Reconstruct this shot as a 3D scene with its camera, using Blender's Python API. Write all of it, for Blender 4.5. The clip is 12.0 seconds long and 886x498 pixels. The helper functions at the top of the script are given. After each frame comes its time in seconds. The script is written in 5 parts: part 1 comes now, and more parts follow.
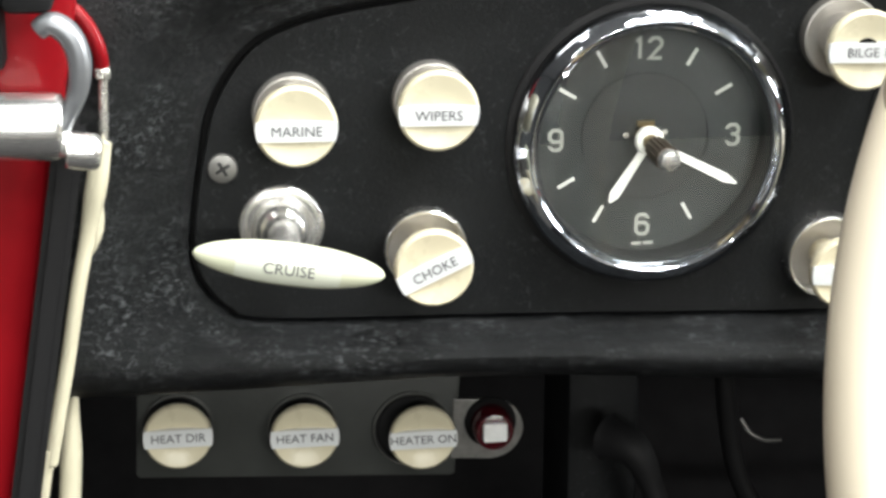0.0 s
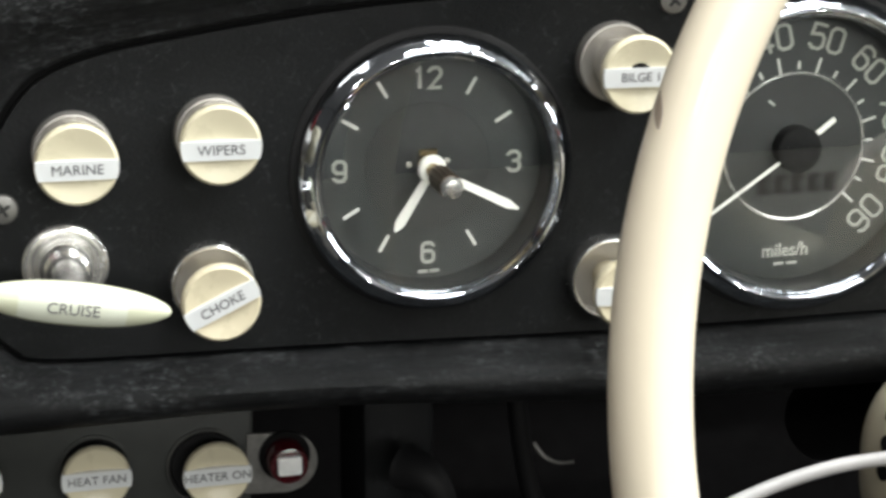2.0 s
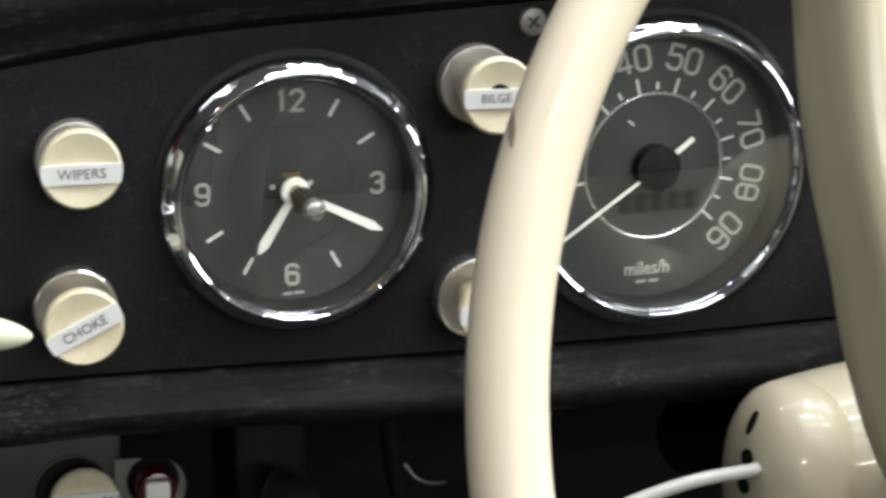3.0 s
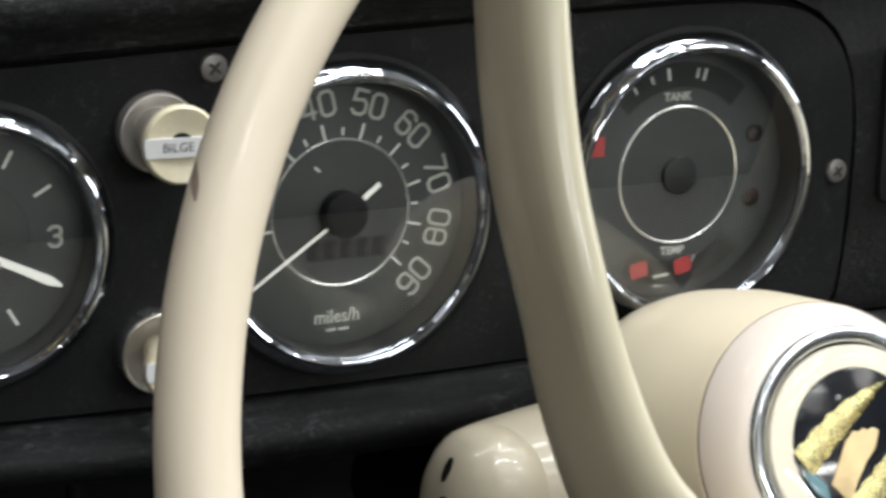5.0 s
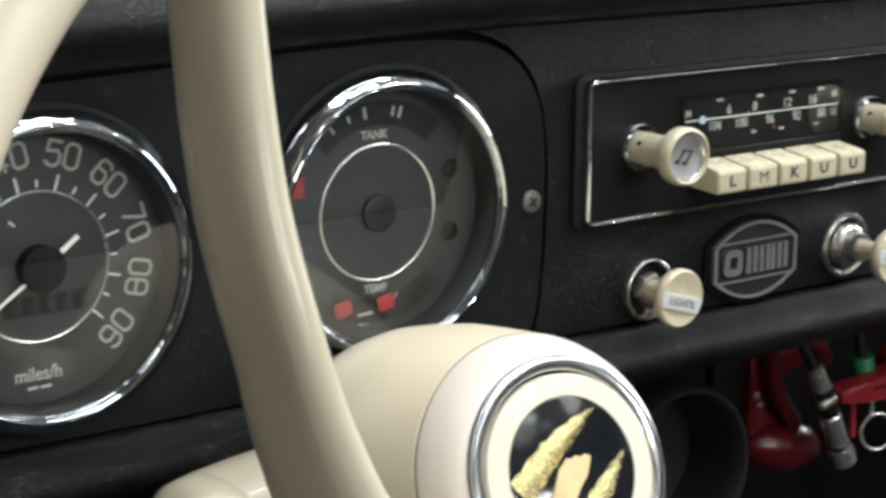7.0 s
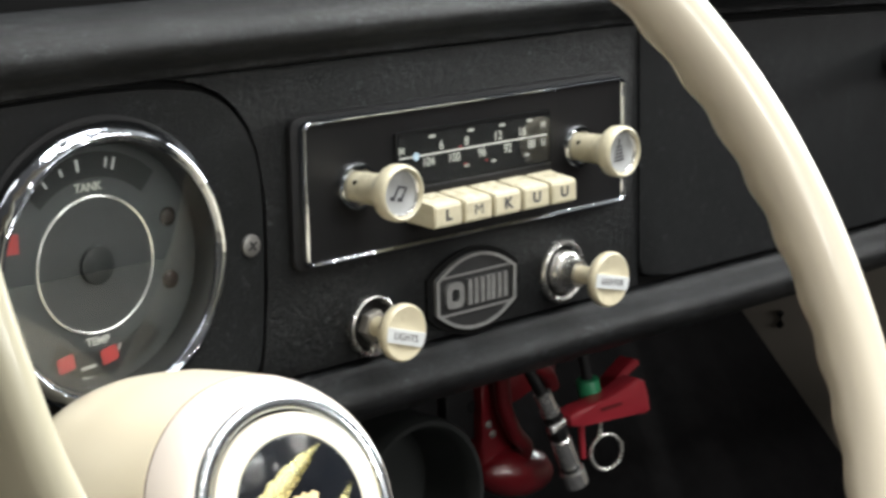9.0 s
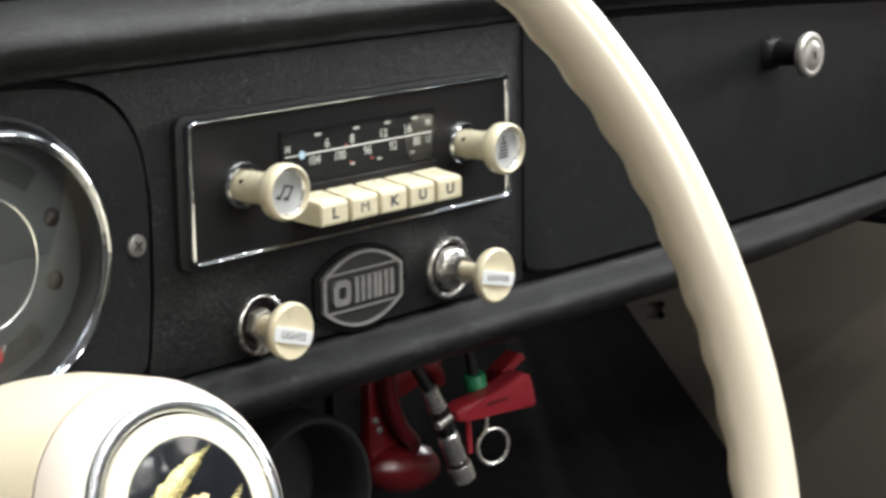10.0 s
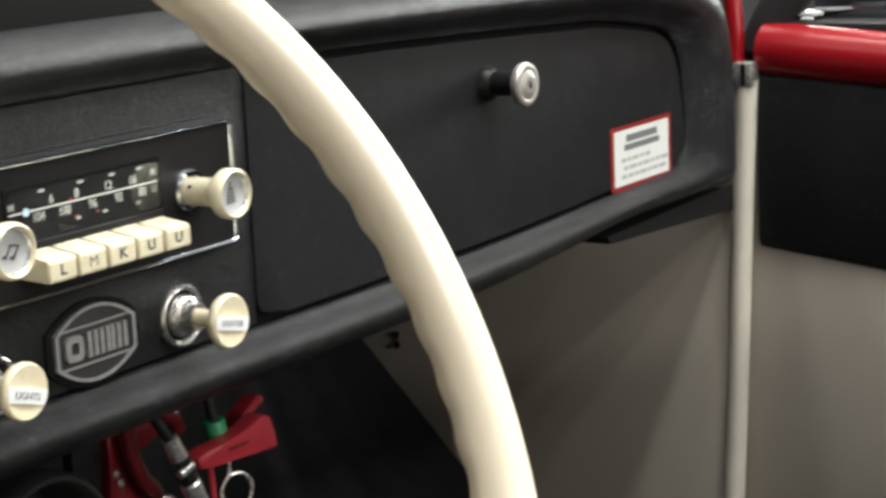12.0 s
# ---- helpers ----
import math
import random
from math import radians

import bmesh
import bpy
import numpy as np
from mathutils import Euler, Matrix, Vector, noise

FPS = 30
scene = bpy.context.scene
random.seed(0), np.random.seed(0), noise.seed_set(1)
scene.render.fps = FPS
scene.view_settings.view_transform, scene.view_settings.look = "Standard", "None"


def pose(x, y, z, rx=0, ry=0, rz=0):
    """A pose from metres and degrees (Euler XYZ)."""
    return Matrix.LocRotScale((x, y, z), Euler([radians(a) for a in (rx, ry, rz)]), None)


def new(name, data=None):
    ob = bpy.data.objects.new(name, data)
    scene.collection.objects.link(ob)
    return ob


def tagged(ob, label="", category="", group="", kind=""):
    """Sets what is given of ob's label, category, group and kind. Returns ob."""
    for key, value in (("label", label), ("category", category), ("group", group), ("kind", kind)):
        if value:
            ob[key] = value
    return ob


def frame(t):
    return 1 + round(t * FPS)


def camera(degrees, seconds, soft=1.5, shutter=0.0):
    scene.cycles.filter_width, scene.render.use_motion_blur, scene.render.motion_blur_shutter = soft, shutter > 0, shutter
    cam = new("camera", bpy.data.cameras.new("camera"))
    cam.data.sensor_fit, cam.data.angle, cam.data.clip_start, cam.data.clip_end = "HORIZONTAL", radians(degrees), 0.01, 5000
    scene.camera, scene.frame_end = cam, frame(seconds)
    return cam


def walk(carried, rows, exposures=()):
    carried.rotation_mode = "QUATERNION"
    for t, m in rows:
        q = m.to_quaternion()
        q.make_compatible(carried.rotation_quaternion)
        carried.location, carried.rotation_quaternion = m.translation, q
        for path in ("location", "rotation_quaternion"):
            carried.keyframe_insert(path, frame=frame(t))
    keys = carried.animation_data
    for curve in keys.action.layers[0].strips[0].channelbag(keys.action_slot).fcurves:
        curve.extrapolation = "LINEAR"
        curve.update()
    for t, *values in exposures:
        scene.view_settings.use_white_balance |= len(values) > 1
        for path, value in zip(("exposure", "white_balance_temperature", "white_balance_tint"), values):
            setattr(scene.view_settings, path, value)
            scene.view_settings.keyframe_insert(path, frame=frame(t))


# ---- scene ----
from mathutils.geometry import tessellate_polygon

# ---------------------------------------------------------------- camera
FOV = 25.84
cam = camera(FOV, 12.0, soft=3.1, shutter=0.5)
ROWS = [
    (0.0, -0.1363, -0.5340, 0.1376, -8.093, -17.362, -0.053),
    (0.5, -0.1370, -0.5350, 0.1372, -9.165, -17.108, 0.051),
    (1.0, -0.1376, -0.5347, 0.1379, -10.996, -16.932, 0.077),
    (1.5, -0.1364, -0.5348, 0.1376, -12.808, -16.659, 0.254),
    (2.0, -0.1340, -0.5372, 0.1363, -14.384, -16.238, 0.064),
    (2.5, -0.1307, -0.5409, 0.1353, -15.835, -15.738, -0.243),
    (3.0, -0.1280, -0.5427, 0.1355, -17.824, -15.435, -0.173),
    (3.2, -0.1284, -0.5414, 0.1363, -18.951, -15.290, -0.384),
    (4.8, -0.1227, -0.5307, 0.1355, -26.444, -14.385, -1.300),
    (5.0, -0.1237, -0.5309, 0.1358, -27.410, -14.214, -1.096),
    (5.5, -0.1241, -0.5280, 0.1363, -29.737, -14.123, -1.028),
    (6.0, -0.1261, -0.5249, 0.1373, -32.207, -13.896, -0.905),
    (6.5, -0.1267, -0.5230, 0.1369, -34.680, -13.461, -0.754),
    (7.0, -0.1275, -0.5229, 0.1368, -37.120, -13.024, -0.577),
    (7.5, -0.1288, -0.5231, 0.1360, -39.292, -12.576, -0.732),
    (7.7, -0.1281, -0.5246, 0.1357, -40.129, -12.324, -0.546),
    (9.3, -0.1262, -0.5348, 0.1360, -45.798, -11.692, 0.996),
    (9.5, -0.1265, -0.5350, 0.1367, -46.445, -11.844, 0.765),
    (10.0, -0.1286, -0.5329, 0.1391, -48.515, -11.993, 0.822),
    (10.5, -0.1297, -0.5310, 0.1410, -50.385, -11.901, 1.084),
    (11.0, -0.1307, -0.5319, 0.1426, -52.667, -11.572, 1.456),
    (11.5, -0.1314, -0.5339, 0.1434, -54.648, -11.481, 1.983),
    (12.0, -0.1317, -0.5353, 0.1449, -56.670, -11.364, 2.534),
]
walk(cam, [(t, pose(x, y, z, 0, 0, yaw) @ pose(0, 0, 0, 90 + pitch) @ pose(0, 0, 0, 0, 0, -lean))
           for t, x, y, z, yaw, pitch, lean in ROWS], exposures=[(0.0, 0.96, 6600, 8), (1.5, 0.64, 6600, 8), (3.0, 0.23, 6600, 9), (5.0, -0.13, 6500, 10), (6.0, -0.21, 6450, 9),
                                          (7.5, -0.02, 6450, 9), (9.5, 0.37, 6600, 9), (10.5, 0.48, 6650, 9), (12.0, 0.62, 6750, 9)])

# ---------------------------------------------------------------- world and lamps
world = bpy.data.worlds.new("world")
world.use_nodes = True
world.node_tree.nodes["Background"].inputs[0].default_value = (0.9, 0.95, 1.0, 1)
world.node_tree.nodes["Background"].inputs[1].default_value = 0.05
scene.world = world
CEILING = 2.1
FLOOR_HALL = -1.0
LAMP_POWER = 1.0
LAMPS = [(-1.6, -1.9, 4), (-0.4, -2.4, 9), (0.8, -3.6, 8), (1.8, -3.0, 14), (2.7, -2.2, 18), (1.6, -1.0, 10), (3.3, -0.9, 16),
         (2.3, -0.2, 14), (1.0, 0.4, 8), (1.9, 1.1, 6), (0.3, 1.6, 3), (-0.9, 0.6, 6)]
# tubes are added, unseen: overhead light for chrome streaks and the hub
TUBES = [(0.5, -1.6, 9), (2.1, -1.6, 18), (1.2, 0.0, 13), (0.0, 0.25, 7), (2.7, 0.5, 8), (-1.6, -0.5, 4), (0.8, -2.7, 8), (0.2, 1.6, 3), (2.2, 2.0, 4), (0.50, -0.85, 25), (0.9, -0.45, 12)]
for lx, ly, power in LAMPS:
    ld = bpy.data.lights.new("ceiling_lamp_light", "AREA")
    ld.shape, ld.size, ld.energy, ld.color = "DISK", 0.09, power * LAMP_POWER, (1.0, 0.97, 0.93)
    lo = new("ceiling_lamp_light", ld)
    lo.location = (lx, ly, CEILING - 0.045)
for lx, ly, power in TUBES:
    ld = bpy.data.lights.new("added_tube_light", "AREA")
    ld.shape, ld.size, ld.size_y, ld.energy, ld.color = "RECTANGLE", 1.2, 0.14, power * LAMP_POWER, (0.97, 1.0, 1.0)
    lo = new("added_tube_light", ld)
    lo.location = (lx, ly, CEILING - 0.065)
# added front fill: unseen tubes on the wall behind the camera
FILL_TUBES = [(-0.6, 0.75, 20), (1.0, 0.75, 28)]
for lx, lz, power in FILL_TUBES:
    ld = bpy.data.lights.new("added_fill_light", "AREA")
    ld.shape, ld.size, ld.size_y, ld.energy, ld.color = "RECTANGLE", 1.2, 0.10, power * LAMP_POWER, (1.0, 1.0, 0.97)
    lo = new("added_fill_light", ld)
    lo.matrix_basis = pose(lx, -3.93, lz, 90, 0, 0)
# added side light on the passenger's side, set in an unseen hall window
WIN_Y0, WIN_Y1, WIN_Z0, WIN_Z1 = -0.9, 1.4, 0.3, 1.8
ld = bpy.data.lights.new("added_side_light", "AREA")
ld.shape, ld.size, ld.size_y, ld.energy, ld.color = "RECTANGLE", WIN_Z1 - WIN_Z0, WIN_Y1 - WIN_Y0, 205.0 * LAMP_POWER, (0.96, 1.0, 1.0)
lo = new("added_side_light", ld)
lo.matrix_basis = pose(4.42, (WIN_Y0 + WIN_Y1) / 2, (WIN_Z0 + WIN_Z1) / 2, 0, 90, 0)


# ---------------------------------------------------------------- materials
def principled(name, colour, rough=0.5, metal=0.0, coat=0.0, grain=0.0, grain_scale=400.0, stain=0.0, stain_scale=30.0,
               rough_var=0.0, spec=0.5, speck=None, grain_depth=0.0006, coat_rough=0.08, surface_mark=None, grain_detail=7.0, streak=1.0):
    """A principled material with fine relief (grain), stains in its colour and wear in its gloss."""
    m = bpy.data.materials.new(name)
    m.use_nodes = True
    nt = m.node_tree
    b = nt.nodes["Principled BSDF"]
    b.inputs["Base Color"].default_value = (*colour, 1)
    b.inputs["Roughness"].default_value = rough
    b.inputs["Metallic"].default_value = metal
    b.inputs["Coat Weight"].default_value = coat
    b.inputs["Coat Roughness"].default_value = coat_rough
    b.inputs["Specular IOR Level"].default_value = spec
    tc = nt.nodes.new("ShaderNodeTexCoord")

    def noise_node(scale, detail=4.0, rough_=0.6):
        n = nt.nodes.new("ShaderNodeTexNoise")
        n.inputs["Scale"].default_value, n.inputs["Detail"].default_value, n.inputs["Roughness"].default_value = scale, detail, rough_
        nt.links.new(tc.outputs["Object"], n.inputs["Vector"])
        return n
    if grain:
        n = noise_node(grain_scale, grain_detail, 0.74)
        bump = nt.nodes.new("ShaderNodeBump")
        bump.inputs["Strength"].default_value, bump.inputs["Distance"].default_value = grain, grain_depth
        nt.links.new(n.outputs["Fac"], bump.inputs["Height"])
        nt.links.new(bump.outputs["Normal"], b.inputs["Normal"])
    colour_out = None
    if stain:
        n = noise_node(stain_scale, 6.0)
        mix = nt.nodes.new("ShaderNodeMix")
        mix.data_type = "RGBA"
        mix.inputs["A"].default_value = (*[c * (1 - stain) for c in colour], 1)
        mix.inputs["B"].default_value = (*[min(1, c * (1 + stain)) for c in colour], 1)
        nt.links.new(n.outputs["Fac"], mix.inputs["Factor"])
        colour_out = mix.outputs["Result"]
    if speck:
        amount, scale, tint = speck
        n = noise_node(scale, 4.0, 0.6)
        n.inputs["Distortion"].default_value = 1.2
        if streak != 1.0:
            along = nt.nodes.new("ShaderNodeMapping")
            along.inputs["Scale"].default_value = (streak, 1.0, 1.0)
            nt.links.new(tc.outputs["Object"], along.inputs["Vector"])
            nt.links.new(along.outputs["Vector"], n.inputs["Vector"])
        ramp = nt.nodes.new("ShaderNodeValToRGB")
        ramp.color_ramp.elements[0].position, ramp.color_ramp.elements[1].position = (0.57, 0.69) if streak == 1.0 else (0.52, 0.68)
        big = noise_node(scale / 14, 4.0)
        r2 = nt.nodes.new("ShaderNodeValToRGB")
        r2.color_ramp.elements[0].position, r2.color_ramp.elements[1].position = 0.36, 0.66
        mul = nt.nodes.new("ShaderNodeMath")
        mul.operation = "MULTIPLY"
        mul2 = nt.nodes.new("ShaderNodeMath")
        mul2.operation = "MULTIPLY"
        mul2.inputs[1].default_value = amount
        nt.links.new(n.outputs["Fac"], ramp.inputs[0])
        nt.links.new(big.outputs["Fac"], r2.inputs[0])
        nt.links.new(ramp.outputs[0], mul.inputs[0])
        nt.links.new(r2.outputs[0], mul.inputs[1])
        nt.links.new(mul.outputs[0], mul2.inputs[0])
        mix = nt.nodes.new("ShaderNodeMix")
        mix.data_type = "RGBA"
        mix.inputs["A"].default_value, mix.inputs["B"].default_value = (*colour, 1), (*tint, 1)
        if colour_out:
            nt.links.new(colour_out, mix.inputs["A"])
        nt.links.new(mul2.outputs[0], mix.inputs["Factor"])
        colour_out = mix.outputs["Result"]
    if surface_mark:
        # rubbed-off paint along an arc (cx, cz, radius, half width) of the object's front
        cx, cz, arc_r, arc_w, tint = surface_mark

        def maths(op, x, y=None):
            n = nt.nodes.new("ShaderNodeMath")
            n.operation = op
            for i, v in enumerate((x, y)):
                if v is None:
                    continue
                if isinstance(v, (int, float)):
                    n.inputs[i].default_value = v
                else:
                    nt.links.new(v, n.inputs[i])
            return n.outputs[0]
        sep = nt.nodes.new("ShaderNodeSeparateXYZ")
        nt.links.new(tc.outputs["Object"], sep.inputs[0])
        dx, dz = maths("SUBTRACT", sep.outputs[0], cx), maths("SUBTRACT", sep.outputs[2], cz)
        d = maths("SQRT", maths("ADD", maths("MULTIPLY", dx, dx), maths("MULTIPLY", dz, dz)))
        near = maths("MAXIMUM", maths("SUBTRACT", 1.0, maths("DIVIDE", maths("ABSOLUTE", maths("SUBTRACT", d, arc_r)), arc_w)), 0.0)
        quarter = maths("MULTIPLY", maths("LESS_THAN", dx, 0.004), maths("LESS_THAN", dz, -0.006))
        flecks = noise_node(620, 6.0, 0.7)
        r3 = nt.nodes.new("ShaderNodeValToRGB")
        r3.color_ramp.elements[0].position, r3.color_ramp.elements[1].position = 0.53, 0.70
        nt.links.new(flecks.outputs["Fac"], r3.inputs[0])
        fac = maths("MULTIPLY", maths("MULTIPLY", near, quarter), r3.outputs[0])
        mix = nt.nodes.new("ShaderNodeMix")
        mix.data_type = "RGBA"
        mix.inputs["A"].default_value, mix.inputs["B"].default_value = (*colour, 1), (*tint, 1)
        if colour_out:
            nt.links.new(colour_out, mix.inputs["A"])
        nt.links.new(fac, mix.inputs["Factor"])
        colour_out = mix.outputs["Result"]
    if colour_out:
        nt.links.new(colour_out, b.inputs["Base Color"])
    if rough_var:
        n = noise_node(stain_scale * 2.3, 5.0)
        mr = nt.nodes.new("ShaderNodeMapRange")
        mr.inputs["To Min"].default_value, mr.inputs["To Max"].default_value = max(0.02, rough - rough_var), min(1, rough + rough_var)
        nt.links.new(n.outputs["Fac"], mr.inputs["Value"])
        nt.links.new(mr.outputs["Result"], b.inputs["Roughness"])
    return m


M_DASH = principled("dash_crinkle_black", (0.0060, 0.0066, 0.0073), 0.38, grain=0.8, grain_scale=430, grain_depth=0.0014, stain=0.5, stain_scale=60, rough_var=0.12,
                    speck=(0.7, 520, (0.10, 0.108, 0.116)), spec=0.20)
M_PLATE = principled("instrument_plate_black", (0.0084, 0.0091, 0.0098), 0.45, grain=0.55, grain_scale=700, grain_depth=0.0008, stain=0.4, stain_scale=60, rough_var=0.1,
                     speck=(0.45, 430, (0.08, 0.085, 0.09)), spec=0.16)
M_PAD = principled("pad_vinyl_black", (0.0080, 0.0087, 0.0096), 0.38, grain=0.85, grain_scale=600, grain_depth=0.0012, stain=0.5, stain_scale=40, rough_var=0.10,
                   speck=(0.62, 620, (0.14, 0.148, 0.158)), spec=0.22, streak=0.5, surface_mark=(-0.529, -0.030, 0.0268, 0.0030, (0.16, 0.168, 0.178)))
M_GLOVE = principled("glove_lid_vinyl", (0.010, 0.0107, 0.0115), 0.48, grain=0.35, grain_scale=800, grain_depth=0.0008, stain=0.4, stain_scale=25, rough_var=0.10, speck=(0.6, 300, (0.05, 0.053, 0.057)), spec=0.17)
M_BLACK = principled("black_paint", (0.010, 0.010, 0.0107), 0.35, grain=0.2, grain_scale=500, stain=0.3, spec=0.25)
M_DUCT = principled("grey_black_plastic", (0.022, 0.024, 0.024), 0.36, stain=0.3, stain_scale=30, spec=0.4)
M_SEAT = principled("black_seat_vinyl", (0.006, 0.006, 0.0065), 0.6, stain=0.3, stain_scale=20, spec=0.15)
M_RUBBER = principled("black_rubber", (0.011, 0.011, 0.012), 0.6, grain=0.3, grain_scale=600, spec=0.22)
M_GAP = principled("dark_gap", (0.007, 0.007, 0.0072), 0.9, spec=0.1)
M_CHROME = principled("chrome", (0.64, 0.665, 0.70), 0.075, 1.0, rough_var=0.03, stain=0.06, stain_scale=120)
M_BEZEL = principled("hand_polished_chrome", (0.47, 0.495, 0.54), 0.07, 1.0, rough_var=0.03, stain=0.25, stain_scale=160, grain=0.35, grain_scale=170, grain_depth=0.0007, grain_detail=1.0)
M_SATIN = principled("satin_metal", (0.50, 0.48, 0.45), 0.42, 0.75, rough_var=0.1, stain=0.2, stain_scale=150)
M_FLANGE = principled("worn_chrome", (0.76, 0.755, 0.74), 0.27, 0.95, rough_var=0.05, stain=0.08, stain_scale=35)
M_DOME = principled("bright_plated_steel", (0.86, 0.855, 0.84), 0.24, 0.9, rough_var=0.08, stain=0.15, stain_scale=60)
M_SILVER = principled("silver_paint", (0.40, 0.41, 0.415), 0.40, 0.25, stain=0.12, stain_scale=200)
M_SCREW = principled("dull_screw_steel", (0.24, 0.235, 0.225), 0.42, 0.7, rough_var=0.12, stain=0.4, stain_scale=300)
M_TAPE = principled("clear_tape", (0.70, 0.73, 0.62), 0.2, stain=0.05, stain_scale=100)
M_STEEL = principled("worn_steel", (0.72, 0.71, 0.67), 0.27, 0.85, rough_var=0.06, stain=0.2, stain_scale=40)
M_IVORY = principled("ivory_plastic", (0.66, 0.605, 0.445), 0.28, coat=0.4, stain=0.05, stain_scale=60, rough_var=0.08)
M_IVORY_OLD = principled("aged_ivory_plastic", (0.69, 0.62, 0.45), 0.28, coat=0.4, stain=0.08, stain_scale=60, rough_var=0.08)
M_HANDLE = principled("pale_ivory_handle", (0.64, 0.66, 0.50), 0.25, coat=0.2, stain=0.05, stain_scale=50)
M_WHEEL = principled("wheel_ivory", (0.68, 0.602, 0.477), 0.36, coat_rough=0.16, coat=0.45, stain=0.07, stain_scale=18, rough_var=0.06, grain=0.05, grain_scale=80)
# olive ivory toned down below the rim's, to carry the spoke's shade
M_SPOKE = principled("shaded_olive_ivory", (0.53, 0.49, 0.365), 0.34, coat_rough=0.16, coat=0.40, stain=0.08, stain_scale=22, rough_var=0.06)
# brown of the thin line where hub and collar meet
M_SEAM = principled("seam_brown", (0.22, 0.16, 0.11), 0.7, stain=0.3, stain_scale=60)
M_HUB_RING = principled("cool_chrome", (0.68, 0.72, 0.76), 0.20, 1.0, rough_var=0.04, stain=0.06, stain_scale=40)
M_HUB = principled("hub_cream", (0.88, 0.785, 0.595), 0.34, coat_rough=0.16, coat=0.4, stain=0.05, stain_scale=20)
M_COLLAR = principled("hub_collar_cream", (0.84, 0.75, 0.68), 0.34, coat_rough=0.16, coat=0.3, stain=0.04, stain_scale=20)
M_EMBLEM = principled("emblem_cream", (0.60, 0.555, 0.46), 0.34, coat=0.4, stain=0.05, stain_scale=40)
# cream darkened to stand in for the shade under the wheel
M_HOUSING = principled("shaded_cream_plastic", (0.40, 0.36, 0.275), 0.36, coat=0.4, stain=0.1, stain_scale=25)
M_DIAL = principled("dial_grey", (0.0084, 0.0114, 0.0117), 0.55, stain=0.15, stain_scale=50)
M_WELL = principled("gauge_well_grey", (0.011, 0.0122, 0.0125), 0.6, stain=0.2, stain_scale=60, spec=0.3)
M_DIAL_IN = principled("dial_inner_grey", (0.0074, 0.0090, 0.0092), 0.5, stain=0.15, stain_scale=50)
M_SCALE = principled("scale_window_black", (0.007, 0.008, 0.008), 0.5, stain=0.2, stain_scale=80, spec=0.2)
M_INK = principled("dial_white", (0.50, 0.50, 0.47), 0.6, stain=0.08, stain_scale=200)
M_INK_DIM = principled("dial_dim_white", (0.27, 0.275, 0.25), 0.6, stain=0.15, stain_scale=300)
M_HAND = principled("clock_hand_white", (0.60, 0.60, 0.57), 0.5)
M_RED_INK = principled("dial_red", (0.19, 0.009, 0.008), 0.5, stain=0.1)
M_LAMP_RED = principled("warning_lens", (0.005, 0.0015, 0.0015), 0.12, coat=0.3)
M_LEVER = principled("pale_grey_lever", (0.36, 0.355, 0.36), 0.35, coat=0.1, stain=0.1, stain_scale=80)
M_HEATER = principled("grey_painted_steel", (0.036, 0.0385, 0.0365), 0.40, grain=0.3, grain_scale=500, stain=0.35, stain_scale=60, spec=0.3)
M_RIM_RED = principled("tell_tale_red", (0.055, 0.004, 0.008), 0.2, coat=0.4, stain=0.1)
M_BRASS = principled("dull_brass", (0.28, 0.22, 0.12), 0.35, 1.0, stain=0.3, stain_scale=200)
M_STEM = principled("browned_brass", (0.11, 0.085, 0.060), 0.35, 0.8, stain=0.4, stain_scale=300)
M_STICKER = principled("sticker_paper", (0.58, 0.60, 0.58), 0.4, stain=0.06, stain_scale=60)
M_PAPER = principled("label_tape", (0.69, 0.71, 0.72), 0.3, stain=0.05, stain_scale=100)
M_PRINT = principled("label_print", (0.055, 0.055, 0.065), 0.5)
M_PRINT_GREY = principled("faded_print", (0.33, 0.34, 0.34), 0.5, stain=0.2, stain_scale=300)
M_PRINT_DARK = principled("heading_print", (0.13, 0.135, 0.14), 0.5, stain=0.3, stain_scale=300)
M_RED = principled("red_body_paint", (0.21, 0.004, 0.008), 0.30, spec=0.25, stain=0.06, stain_scale=15)
M_RED_DULL = principled("red_bracket_paint", (0.10, 0.004, 0.007), 0.3, coat=0.5, stain=0.5, stain_scale=60, grain=0.4, grain_scale=120)
M_RED_PLASTIC = principled("red_plastic", (0.27, 0.019, 0.029), 0.35, stain=0.1)
M_GREEN = principled("green_plastic", (0.02, 0.22, 0.10), 0.4, stain=0.15)
M_BEIGE = principled("beige_vinyl", (0.40, 0.36, 0.31), 0.5, grain=0.4, grain_scale=900, stain=0.1, stain_scale=10)
M_SEAL = principled("cream_rubber_seal", (0.60, 0.56, 0.42), 0.45, stain=0.15, stain_scale=30)
M_SEAL_R = principled("cream_weather_strip", (0.64, 0.595, 0.52), 0.4, stain=0.12, stain_scale=30)
M_CARPET = principled("black_carpet", (0.016, 0.0155, 0.0165), 1.0, grain=1.0, grain_scale=900, stain=0.4, stain_scale=80, spec=0.05)
M_GOLD = principled("gold_foil", (0.98, 0.70, 0.34), 0.27, 1.0, stain=0.55, stain_scale=170, grain=0.6, grain_scale=260, grain_depth=0.001, rough_var=0.10)
M_GLOSS_BLACK = principled("emblem_black", (0.006, 0.007, 0.010), 0.08, coat=0.5)
M_BADGE = principled("badge_black", (0.012, 0.012, 0.013), 0.5, grain=0.5, grain_scale=900)
